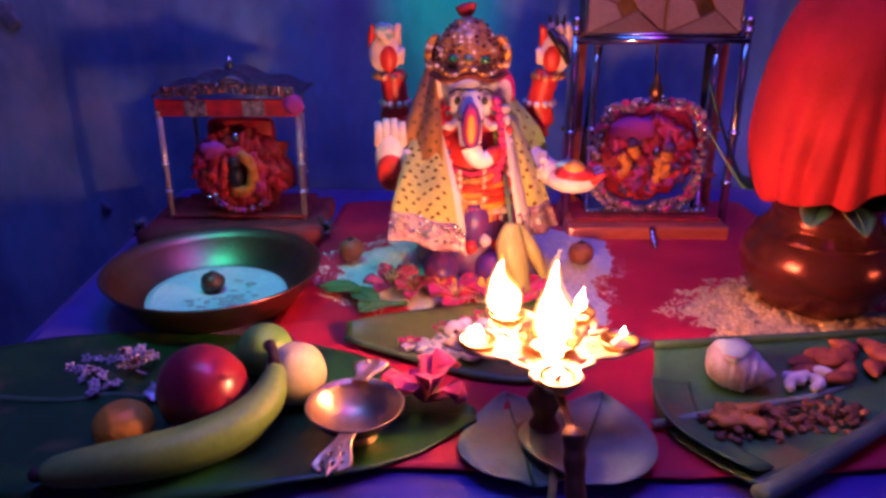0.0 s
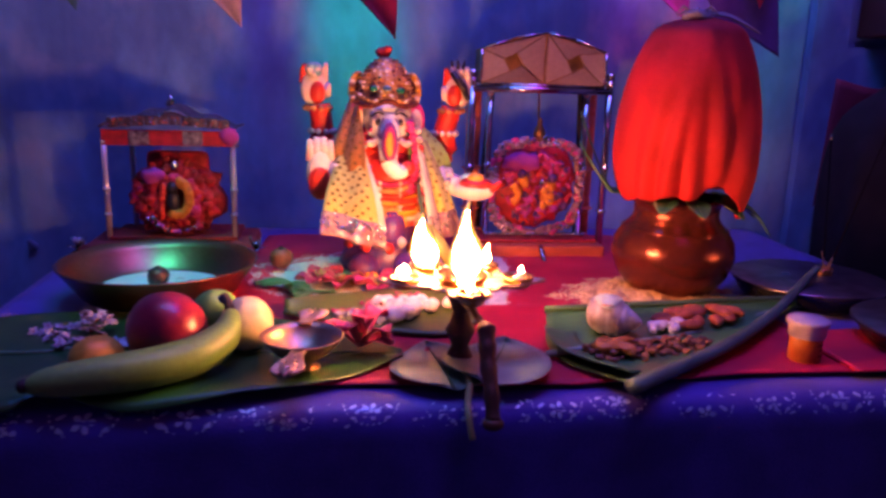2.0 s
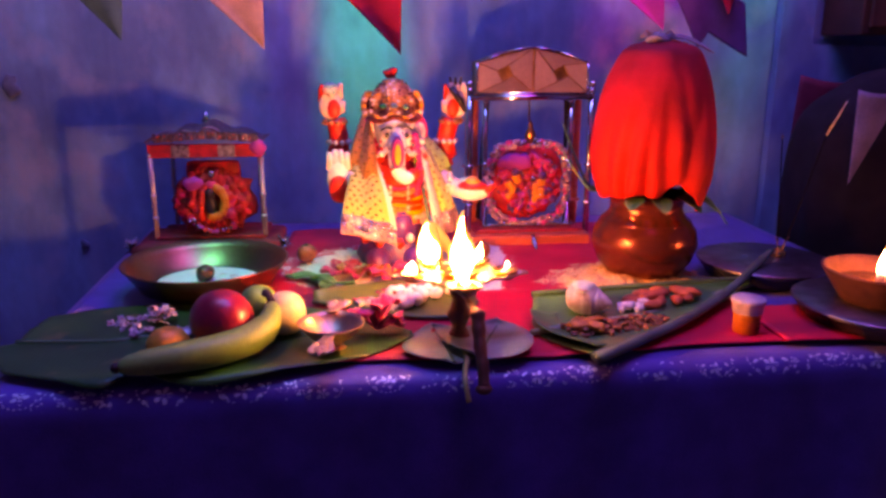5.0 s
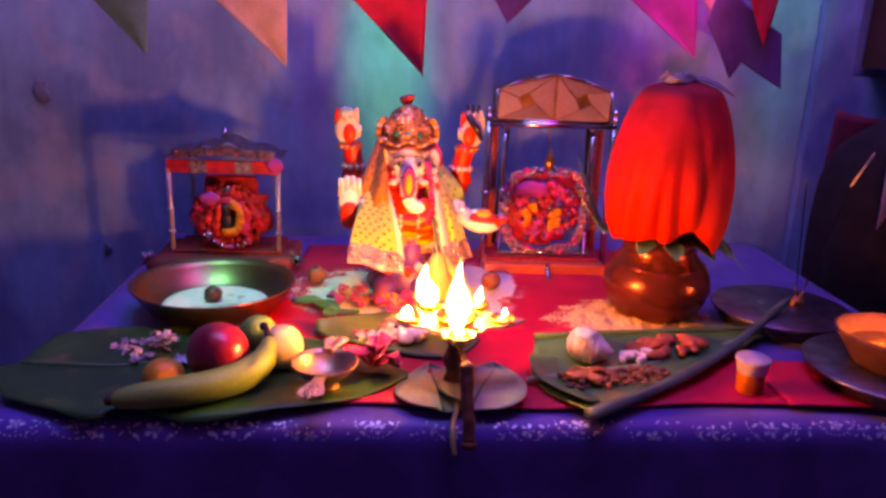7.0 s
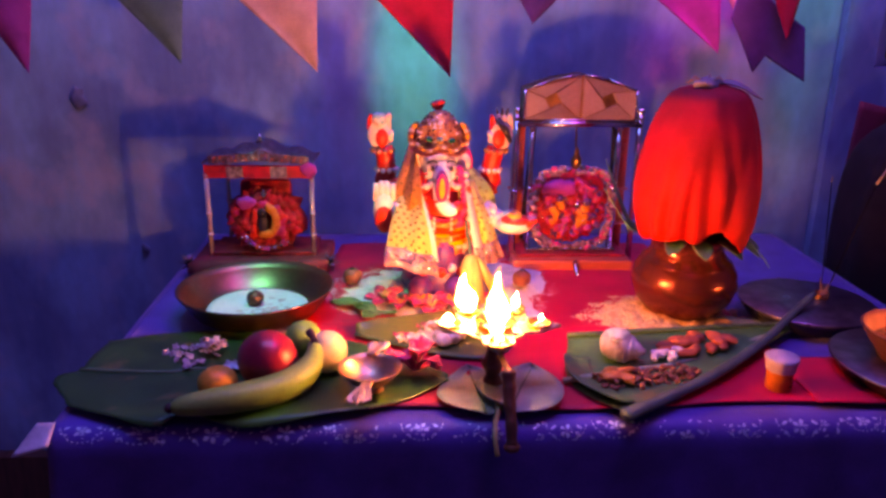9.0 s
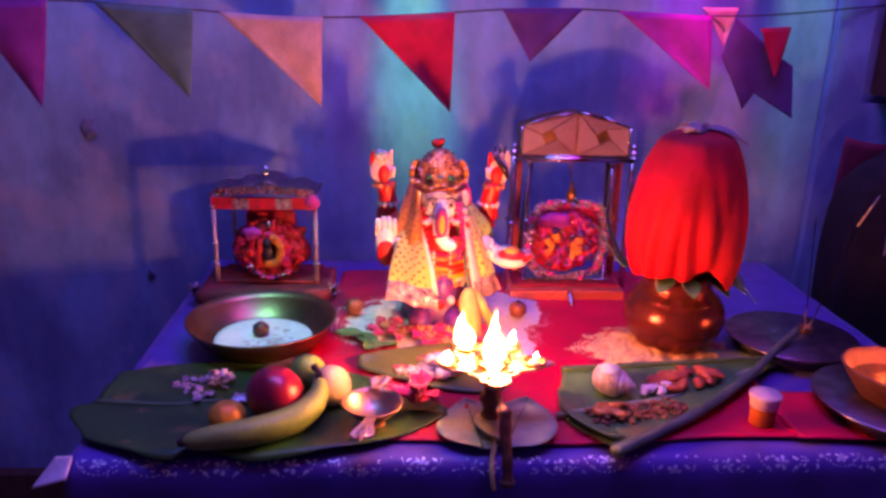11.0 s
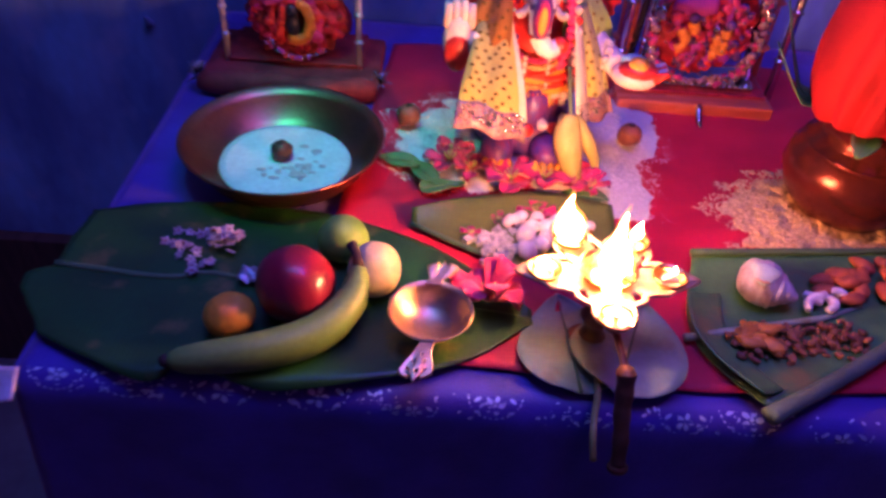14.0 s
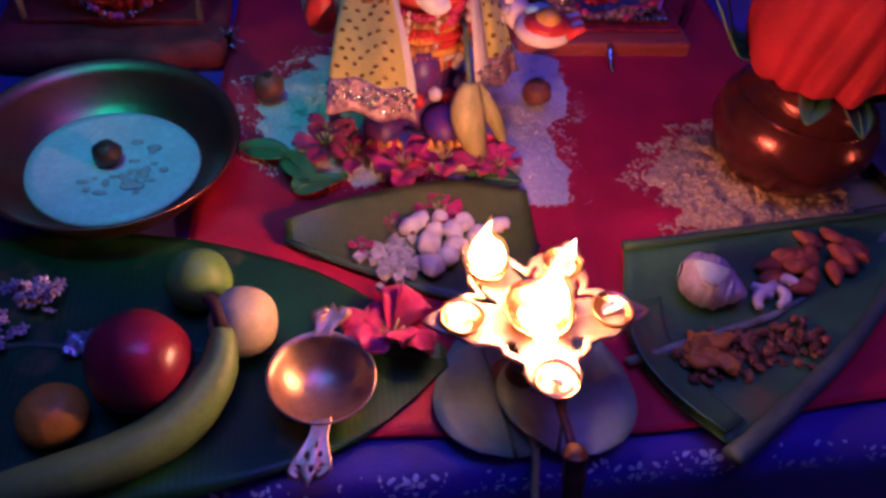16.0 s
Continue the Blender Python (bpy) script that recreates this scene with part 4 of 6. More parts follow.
def big_leaf(u, v):
    x0 = profile(LEFT_END, v) + 0.003 * noise.noise(Vector((0, v * 14, 3)))
    x = x0 * (1 - u) + 0.024 * u
    y = profile(LEFT_TOP, u) * (1 - v) + profile(LEFT_BOT, u) * v
    z = T + 0.0045 + 0.004 * abs(v - 0.5) * 2 * abs(math.sin(u * 7)) + wave_noise(x, y, 16, 0.0012)
    over = max(0.0, 0.385 - y)
    return (x, y, z - over * 0.5 - 2 * over * over)


leaf = thing("banana_leaf", (0, 0, 0), "large dark green banana leaf laid along the table's edge", "leaf")
bm = nb()
sheet(bm, big_leaf, 60, 28, 0.0014)
part("blade", bm, LEAF, leaf)
bm = nb()
tube(bm, [Vector(big_leaf(k / 30, 0.48)) + Vector((0, 0, 0.001)) for k in range(31)], [0.0035 - 0.0028 * k / 30 for k in range(31)], 8)
part("midrib", bm, RIB, leaf, "pale green midrib")


def fruit(name, place, radius, squash, material, label, category, dent=0.0, lumpy=0.03, stem=True):
    obj = thing(name, place, label, category, turn=RNG.uniform(0, 360))
    n = 20
    prof = []
    for k in range(n + 1):
        th = math.pi * k / n
        rr = radius * math.sin(th) * (1 + 0.06 * math.cos(th))
        zz = radius * squash * (1 - math.cos(th)) - dent * radius * math.exp(-(rr / (0.35 * radius)) ** 2) * (1 if th > 1.6 else -0.6)
        prof.append((max(rr, 0.0004), zz))
    bm = nb()
    lathe(bm, prof, 36, 0, (0, 0, 0), lambda a, z: 1 + lumpy * math.sin(2 * a + 1) * math.sin(z / radius * 1.5) + lumpy * 0.5 * math.sin(5 * a))
    part("flesh", bm, material, obj)
    if stem:
        top = radius * squash * 2 - dent * radius
        part("stem", tube(nb(), [(0, 0, top - 0.003), (0.001, 0.001, top + 0.003), (0.003, 0.001, top + 0.007)], [0.0018, 0.0013, 0.0016], 8), TIP, obj)
    return obj


fruit("red_apple", (-0.166, 0.455, T + 0.005), 0.0318, 0.95, APPLE, "glossy deep red apple on the banana leaf", "apple", 0.06, stem=False)
fruit("lime", (-0.138, 0.524, T + 0.005), 0.0215, 0.98, LIME, "pale green lime on the banana leaf", "lime", 0.03, stem=False)
fruit("guava", (-0.107, 0.485, T + 0.005), 0.0225, 1.05, GUAVA, "pale yellow guava beside the banana", "guava", 0.08, stem=False)
fruit("wild_orange", (-0.213, 0.430, T + 0.005), 0.0195, 0.86, MARIGOLD, "small orange-green citrus fruit", "citrus", 0.1, stem=False)

banana = thing("banana", (0, 0, T + 0.006), "greenish yellow banana curving round the apple", "banana")
line = curve_points([(-0.246, 0.383, 0.013), (-0.214, 0.388, 0.015), (-0.185, 0.395, 0.016), (-0.158, 0.406, 0.017), (-0.136, 0.423, 0.019), (-0.121, 0.447, 0.025), (-0.117, 0.470, 0.036)], 6)
rad = [0.0035 + 0.0112 * profile([(0, 0.10), (0.06, 0.55), (0.2, 0.85), (0.45, 1.0), (0.7, 0.98), (0.87, 0.72), (1.0, 0.22)], k / (len(line) - 1)) for k in range(len(line))]
bm = nb()
tube(bm, line, rad, 10)
for k, v in enumerate(bm.verts):
    c = line[k // 10]
    v.co = c + (v.co - c) * (1.06 if k % 2 else 0.965)
part("peel", bm, BANANA, banana)
part("stalk", tube(nb(), [line[-1] - Vector((0, 0.002, 0.002)), line[-1] + Vector((-0.004, 0.010, 0.006)), line[-1] + Vector((-0.009, 0.019, 0.008))], [0.0056, 0.0036, 0.0048], 8), TIP, banana, "dark cut stalk")
part("blossom_end", ball(nb(), line[0] + Vector((-0.002, -0.0005, 0)), 0.005), TIP, banana)

bm = nb()
for k in range(46):
    c, s = ((-0.242, 0.526), 0.008) if k < 26 else (((-0.278, 0.522), 0.012) if k < 38 else ((-0.262, 0.496), 0.010))
    x, y = c[0] + RNG.gauss(0, s), c[1] + RNG.gauss(0, s * 0.6)
    h = 0.003 + (RNG.uniform(0, 0.016) if k < 26 else 0)
    tilt = Euler((RNG.uniform(-0.7, 0.7), RNG.uniform(-0.7, 0.7), RNG.uniform(0, 3))).to_matrix()
    for q in range(5):
        a = 2 * math.pi * q / 5
        d = tilt @ Vector((math.cos(a), math.sin(a), 0.25))
        ball(bm, Vector((x, y, h)) + d * 0.0026, (0.0026, 0.0017, 0.0008), 0, 7, 4, turn=tilt @ Euler((0, 0, a)).to_matrix())
    ball(bm, (x, y, h), 0.0016, 1, 6, 4)
solo("jasmine_blossoms", bm, [WHITEFLOWER, MAROON], (0, 0, T + 0.007), "scattered small white jasmine blossoms", "blossoms", kind="stuff")
bm = nb()
sheet(bm, lambda u, v: (-0.014 + 0.028 * u, -0.008 + 0.016 * v, 0.006 + wave_noise(u, v, 5, 0.007) + 0.008 * u * v), 10, 8, 0.0006)
solo("foil_scrap", bm, FOIL, (-0.206, 0.486, T + 0.006), "crumpled pale foil scrap beside the apple", "foil")

# ---- small brass lamp spoon ----
spoon = thing("brass_cup", (-0.059, 0.437, T + 0.004), "polished brass footed cup with two leaf-shaped lugs", "cup")
part("bowl", lathe(nb(), [(0.004, 0.008), (0.012, 0.0095), (0.022, 0.017), (0.030, 0.026), (0.0325, 0.0295), (0.0332, 0.0302), (0.0320, 0.0306), (0.029, 0.0262), (0.020, 0.0165), (0.010, 0.0118), (0.0, 0.0114)], 48), CUPBRASS, spoon)
part("foot", lathe(nb(), [(0.0, 0.0), (0.017, 0.0), (0.018, 0.0016), (0.012, 0.0035), (0.007, 0.006), (0.010, 0.0095), (0.0, 0.0105)], 32), CUPBRASS, spoon)


def lug(sign, length):
    bm = nb()

    def fn(u, v):
        w = profile([(0, 0.0055), (0.35, 0.006), (0.8, 0.0120), (0.9, 0.0112), (1, 0.004)], u)
        y = sign * (0.028 + length * u + 0.003 * math.cos((v - 0.5) * 9) * u)
        return ((v - 0.5) * 2 * w - 0.010 * u * (1 if sign < 0 else -0.9), y, 0.0295 - 0.006 * u * u + (0.012 * u * u if sign > 0 else 0.0))
    sheet(bm, fn, 26, 15, 0.0018, skip=lambda u, v: sign < 0 and (int(u * 26), int(v * 15)) in {(10, 7), (11, 7), (15, 4), (16, 4), (15, 10), (16, 10), (19, 7), (20, 7), (21, 3), (21, 11)})
    part("lug", bm, CUPBRASS, spoon, "flat pierced leaf-shaped lug")


lug(-1, 0.036)
lug(1, 0.020)

# ---- middle leaf with sweets ----
mid = thing("leaf_piece", (0, 0, 0), "olive green banana leaf piece before the statue", "leaf")


def mid_leaf(u, v):
    x = -0.082 + 0.19 * u
    top = profile([(0, 0.583), (0.25, 0.605), (0.7, 0.625), (1, 0.612)], u)
    bot = profile([(0, 0.570), (0.3, 0.538), (0.6, 0.512), (0.85, 0.512), (1, 0.56)], u)
    return (x, top * (1 - v) + bot * v, T + 0.010 - 0.004 * v + 0.005 * (1 - v) ** 2 + 0.004 * (1 - u) + wave_noise(x, v * 0.1, 20, 0.001))


part("blade", sheet(nb(), mid_leaf, 26, 12, 0.0012), LEAFOLIVE, mid)
part("rib", tube(nb(), [Vector(mid_leaf(k / 12, 0.98)) for k in range(13)], 0.0025, 8), RIB, mid)
for k, (nx, ny, s) in enumerate(((0.010, 0.574, 1), (0.018, 0.581, 0.9), (0.022, 0.555, 1.1), (0.022, 0.534, 1.05), (0.042, 0.568, 1), (0.052, 0.577, 0.95), (0.035, 0.543, 1), (0.042, 0.553, 1.05), (0.079, 0.573, 0.9),
                                 (0.060, 0.562, 1), (0.034, 0.583, 0.8), (0.028, 0.569, 0.85))):
    bm = nb()
    ball(bm, (0, 0, 0.0075 * s), (0.0088 * s, 0.0082 * s, 0.0075 * s), lumpy=0.22, freq=130)
    ball(bm, (0.001, -0.0078 * s, 0.0085 * s), (0.0022, 0.0012, 0.0022), 1, 8, 5)
    solo("lotus_seed_sweet", bm, [SEED, NUT], (nx, ny, T + 0.0105), "round whitish puffed seed with a brown spot", "sweet", "puffed seeds on the leaf", turn=k * 47)
bm = nb()
for k in range(60):
    turn = Euler((RNG.uniform(0, 3), RNG.uniform(0, 3), RNG.uniform(0, 3))).to_matrix()
    x, y = -0.004 + RNG.gauss(0, 0.012), 0.546 + RNG.gauss(0, 0.010)
    s = RNG.uniform(0.002, 0.004)
    c = Vector((x, y, 0.003))
    vs = [c + turn @ Vector((a * s, b * s, d * s)) for a in (-1, 1) for b in (-1, 1) for d in (-1, 1)]
    put(bm, vs, [(0, 1, 3, 2), (4, 6, 7, 5), (0, 4, 5, 1), (2, 3, 7, 6), (0, 2, 6, 4), (1, 5, 7, 3)])
for f in bm.faces:
    f.smooth = False
solo("sugar_crystals", bm, SUGAR, (0, 0, T + 0.010), "clear rock sugar crystals on the leaf", "sugar", kind="stuff")
for k, (fx, fy, s) in enumerate(((0.035, 0.592, 0.018), (-0.027, 0.560, 0.008), (-0.001, 0.582, 0.008))):
    flower("rose_petals", (fx, fy, T + 0.010), s, 4, "crimson petals fallen on the leaf", 50 + k, 0.3)


def flat_leaf(name, place, length, width, turn, material, label, lift=0.004, tip=1.0):
    obj = thing(name, place, label, "leaf", turn=turn)

    def fn(u, v):
        w = width * (math.sin(math.pi * min(1.0, 0.03 + 0.97 * u ** 0.75)) ** 0.75) * (1 - 0.15 * tip * u)
        q = (v - 0.5) * 2
        return (length * (u - 0.5), q * w, 0.001 + lift * q * q + lift * 0.8 * math.sin(u * 5 + q))
    part("blade", sheet(nb(), fn, 20, 10, 0.0008), material, obj)
    part("rib", tube(nb(), [Vector(fn(k / 10, 0.5)) + Vector((0, 0, 0.0006)) for k in range(11)], [0.0014 - 0.0001 * k for k in range(11)], 6), RIB, obj)
    return obj


flat_leaf("betel_leaf", (0.052, 0.440, T + 0.005), 0.105, 0.046, 95, BETEL, "broad grey-green betel leaf under the lamp", 0.003)
flat_leaf("betel_leaf", (0.100, 0.436, T + 0.009), 0.105, 0.048, 70, BETEL, "broad grey-green betel leaf under the lamp", 0.004)
for k, (lx, ly, a) in enumerate(((-0.100, 0.672, 160), (-0.055, 0.632, 20), (-0.075, 0.652, 120), (0.085, 0.632, 170))):
    flat_leaf("bael_leaf", (lx, ly, T + 0.008 + 0.001 * (k % 3)), 0.046, 0.0125, a, LEAFPALE, "small pale green leaf by the rice", 0.003)

# ---- five-wick lamp with handle ----
lamp = thing("aarti_lamp", (0.069, 0.442, T), "brass five-wick oil lamp burning on a dark bronze foot with handle", "oil lamp")
TIPS = [math.radians(a) for a in (0, 58, 122, 180, 270)]
PZ = 0.074


def star_radius(a):
    best, at = min((abs((a - t + math.pi) % (2 * math.pi) - math.pi), t) for t in TIPS)
    if at > 4:
        return 0.0365 + 0.021 * max(0, 1 - best / 0.40) ** 0.45
    return 0.0365 + 0.030 * max(0, 1 - best / 0.47) ** 0.75 + 0.0025 * math.cos(best * 14)


GAPS = [math.radians(a) for a in (29, 90, 151, 225, 315)]


def plate_hole(u, v):
    a = 2 * math.pi * u
    best = min(abs((a - t + math.pi) % (2 * math.pi) - math.pi) for t in GAPS)
    return 0.64 < v < 0.86 and best < 0.24 * (v - 0.60) / 0.26


bm = nb()
sheet(bm, lambda u, v: (max(0.0006, star_radius(2 * math.pi * u) * v) * math.cos(2 * math.pi * u), max(0.0006, star_radius(2 * math.pi * u) * v) * math.sin(2 * math.pi * u),
      PZ + 0.004 * v ** 4), 120, 14, -0.0022, skip=plate_hole)
part("star_plate", bm, PLATEBRASS, lamp, "pierced star-shaped brass plate")
for a in TIPS:
    cx, cy = 0.046 * math.cos(a), 0.046 * math.sin(a)
    w = part("wick_cup", lathe(nb(), [(0.004, -0.004), (0.009, -0.002), (0.0125, 0.004), (0.0135, 0.0065), (0.0125, 0.0070), (0.0105, 0.004), (0.006, 0.0), (0.0, -0.001)], 28, 0, (cx, cy, PZ)), BRASS, lamp)
    part("wick", tube(nb(), [(cx - 0.005 * math.cos(a), cy - 0.005 * math.sin(a), PZ + 0.002), (cx, cy, PZ + 0.006), (cx + 0.006 * math.cos(a), cy + 0.006 * math.sin(a), PZ + 0.0105)], [0.0016, 0.0018, 0.0012], 8), SEED, w)
part("centre_cup", lathe(nb(), [(0.006, -0.006), (0.014, -0.003), (0.020, 0.004), (0.0225, 0.008), (0.0210, 0.0085), (0.018, 0.004), (0.010, -0.001), (0.0, -0.002)], 40, 0, (0, 0.002, PZ)), BRASS, lamp)
bm = nb()
lathe(bm, [(0.0, 0.0), (0.024, 0.0), (0.025, 0.003), (0.020, 0.006), (0.011, 0.012), (0.007, 0.022), (0.010, 0.030), (0.0125, 0.035), (0.009, 0.041), (0.0065, 0.05), (0.010, 0.060), (0.016, 0.070), (0.0, 0.0715)], 32)
part("foot", bm, BRONZE, lamp, "turned dark bronze foot")
bm = nb()
tube(bm, [(0.001, -0.010, 0.062), (0.002, -0.040, 0.064), (0.004, -0.070, 0.064), (0.004, -0.084, 0.063)], [0.0040, 0.0028, 0.0026, 0.0034], 12, flat=0.7)
part("handle_arm", bm, BRONZE, lamp, "thin bronze arm running out from the lamp")
bm = nb()
tube(bm, curve_points([(0.004, -0.084, 0.067), (0.004, -0.090, 0.056), (0.004, -0.098, 0.042), (0.005, -0.108, 0.026), (0.005, -0.117, 0.010)], 6),
     [0.0066 - 0.0014 * k / 24 + 0.0004 * math.sin(k * 1.1) for k in range(25)], 14)
part("handle", bm, BRONZE, lamp, "dark bronze handle bent down over the table's edge")
part("knob", ball(nb(), (0.004, -0.084, 0.0645), (0.0068, 0.0072, 0.0058)), BRONZE, lamp)
part("knob", ball(nb(), (0.005, -0.118, 0.008), (0.0076, 0.006, 0.005)), BRONZE, lamp)


def flame(place, height, width, seed, parent):
    """A tongue of fire: a full bright core drawn out to a point, in a thin dimmer veil."""
    r = random.Random(seed)
    ph, lean = r.uniform(0, 6), r.uniform(-0.10, 0.10)
    for name, m, k, hh in (("flame_core", FLAMECORE, 1.0, 1.0), ("flame_edge", FLAMEEDGE, 1.22, 1.14)):
        bm = nb()
        line, rad = [], []
        for i in range(23):
            t = i / 22
            line.append((place[0] + height * hh * lean * t * t + width * 0.22 * math.sin(t * 5 + ph) * t, place[1] + width * 0.2 * math.cos(t * 4 + ph) * t, place[2] + height * hh * t))
            rad.append(max(0.0003, width * k * profile([(0, 0.45), (0.12, 0.88), (0.26, 1.0), (0.45, 0.78), (0.65, 0.44), (0.82, 0.20), (1, 0.02)], t)))
        tube(bm, line, rad, 16)
        for v in bm.verts:
            d = noise.noise_vector(v.co * 55 + Vector((seed * 7.3, 0, 0)))
            v.co += Vector((d.x, d.y, d.z)) * width * 0.22
        part(name, bm, m, parent)


big = thing("lamp_flame", (0.069, 0.442, T + PZ), "bright white-yellow flame in the lamp's centre", "flame", "lamp flames")
flame((0.002, -0.003, 0.004), 0.058, 0.0118, 3, big)
flame((0.001, -0.016, 0.003), 0.016, 0.0070, 35, big)
f2 = thing("lamp_flame", (0.069, 0.442, T + PZ), "bright yellow flame on a wick cup", "flame", "lamp flames")
flame((-0.027, 0.036, 0.007), 0.040, 0.0105, 4, f2)
f3 = thing("lamp_flame", (0.069, 0.442, T + PZ), "bright yellow flame on a wick cup", "flame", "lamp flames")
flame((0.027, 0.040, 0.008), 0.016, 0.0038, 5, f3)
f4 = thing("lamp_flame", (0.069, 0.442, T + PZ), "small yellow flame on a wick cup", "flame", "lamp flames")
flame((-0.048, 0.000, 0.007), 0.010, 0.0055, 6, f4)
f5 = thing("lamp_flame", (0.069, 0.442, T + PZ), "small yellow flame on a wick cup", "flame", "lamp flames")
flame((0.048, 0.000, 0.009), 0.006, 0.0018, 8, f5)
f6 = thing("lamp_flame", (0.069, 0.442, T + PZ), "bright yellow flame on the front wick cup", "flame", "lamp flames")
flame((0.0, -0.042, 0.005), 0.008, 0.0036, 9, f6)
bm = nb()
tube(bm, curve_points([(0.070, 0.412, T + 0.010), (0.0685, 0.388, T + 0.008), (0.064, 0.368, T + 0.007), (0.062, 0.352, T + 0.001), (0.064, 0.344, T - 0.014)], 5), 0.0026, 8)
solo("dry_stalk", bm, HUSK, (0, 0, 0), "thin pale dry stalk bent over the table's edge", "stalk")

# ---- leaf tray with conch, nuts and raisins ----
tray = thing("leaf_tray", (0, 0, 0), "folded banana leaf tray with rolled edges and thick stalk", "leaf")


def tray_leaf(u, v):
    a0, a1 = Vector((0.170, 0.545, 0)), Vector((0.455, 0.578, 0))
    b0, b1 = Vector((0.196, 0.380, 0)), Vector((0.480, 0.600, 0))
    p = a0.lerp(a1, u).lerp(b0.lerp(b1, u), v)
    x = p.x - 0.030 * math.sin(math.pi * v ** 1.2) * (1 - u) ** 2
    y = p.y - 0.018 * math.sin(math.pi * u) * v
    return (x, y, T + 0.006 + 0.009 * (1 - v) ** 6 + 0.004 * v ** 6 + wave_noise(p.x, p.y, 18, 0.0015))


part("blade", sheet(nb(), tray_leaf, 36, 18, 0.0014), LEAFPALE, tray)
part("folded_end", sheet(nb(), lambda u, v: Vector(tray_leaf(0.10 * u * (1 - 0.3 * v), 0.30 + 0.66 * v)) + Vector((-0.002, 0, 0.003 + 0.008 * (1 - u) ** 2)), 8, 14, 0.0012), LEAFPALE, tray, "folded end of the leaf")
part("rolled_edge", tube(nb(), [Vector(tray_leaf(k / 16, 0.0)) + Vector((0, 0.001, 0.0025)) for k in range(17)], [0.0042 - 0.0015 * k / 16 for k in range(17)], 8), RIB, tray)
part("side_rib", tube(nb(), [(0.146, 0.449, T + 0.009), (0.20, 0.462, T + 0.0105), (0.265, 0.479, T + 0.0105), (0.31, 0.50, T + 0.009)], [0.0036, 0.0034, 0.0030, 0.0014], 8), BETEL, tray, "pale side rib of the leaf")
bm = nb()
tube(bm, curve_points([(0.192, 0.374, T + 0.010), (0.245, 0.405, T + 0.013), (0.32, 0.455, T + 0.016), (0.40, 0.525, T + 0.020), (0.46, 0.585, T + 0.026), (0.512, 0.632, T + 0.036)], 6),
     [0.0076 - 0.0036 * k / 30 for k in range(31)], 12, flat=0.8)
part("stalk", bm, STALK, tray, "thick dull green leaf stalk")
conch = thing("conch_shell", (0.222, 0.503, T + 0.010), "whitish conch shell lying on the leaf tray", "shell", turn=-25)
CONCH_LINE = [(0.0, 0.0060), (0.05, 0.0130), (0.14, 0.0185), (0.30, 0.0222), (0.48, 0.0225), (0.62, 0.0190), (0.72, 0.0145), (0.80, 0.0115), (0.88, 0.0080), (0.94, 0.0050), (1.0, 0.0015)]


def shell_point(u, v):
    a = 2 * math.pi * v
    r = profile(CONCH_LINE, u) * (1 + 0.03 * math.sin(2 * a + 9 * u) + 0.05 * math.sin(46 * u) * (u > 0.55) + 0.02 * math.sin(70 * u + a) + 0.09 * noise.noise(Vector((9 * u, 1.5 * math.cos(a), 1.5 * math.sin(a)))))
    return (-0.034 + 0.074 * u, r * math.cos(a), 0.019 + 0.9 * r * math.sin(a) - 0.006 * u)


part("body", sheet(nb(), shell_point, 44, 28, 0.0015), CONCH, conch, "ridged whorled shell")
bm = nb()
sheet(bm, lambda u, v: (-0.026 + 0.040 * u, -0.001 - 0.021 * v * math.sin(math.pi * u), 0.0405 - 0.004 * (1 - math.sin(math.pi * u)) - 0.010 * v * v * math.sin(math.pi * u)), 14, 8, 0.0012)
part("mouth", bm, SHELLMOUTH, conch, "pale bluish mouth of the shell")
bm = nb()
sheet(bm, lambda u, v: (-0.030 + 0.048 * u, -0.0155 * math.sin(math.pi * u) - 0.006 * v * math.sin(math.pi * u), 0.028 + 0.006 * v - 0.006 * (1 - math.sin(math.pi * u))), 14, 6, 0.0016)
part("lip", bm, CLAYPINK, conch, "orange-pink flared lip")
for k, (nx, ny) in enumerate(((0.268, 0.503), (0.277, 0.493), (0.288, 0.505), (0.262, 0.492))):
    bm = nb()
    tube(bm, curve_points([(-0.009, 0.002, 0.005), (-0.003, -0.003, 0.006), (0.004, -0.002, 0.006), (0.009, 0.004, 0.005)], 4), [0.003 + 0.0015 * math.sin(i / 12 * 3.14) for i in range(13)], 8)
    solo("cashew_nut", bm, SEED, (nx, ny, T + 0.010), "pale curved cashew nut", "nut", "cashews on the tray", turn=k * 70)
for k in range(16):
    bm = nb()
    ball(bm, (0, 0, 0.005), (0.0125, 0.0068, 0.005), lumpy=0.1, freq=160)
    for v in bm.verts:
        v.co.y *= 1 - 0.35 * (v.co.x / 0.0125)
    c = (0.322 + 0.030 * math.cos(k * 2.4) * (k / 16) ** 0.5, 0.527 + 0.018 * math.sin(k * 2.4) * (k / 16) ** 0.5)
    solo("almond", bm, ALMOND, (c[0] + 0.02 * (k % 3 - 1), c[1] + 0.008 * (k % 3 - 1), T + 0.010 + 0.004 * (k < 7)), "reddish brown almond in a small pile", "nut", "almonds on the tray", turn=k * 61)
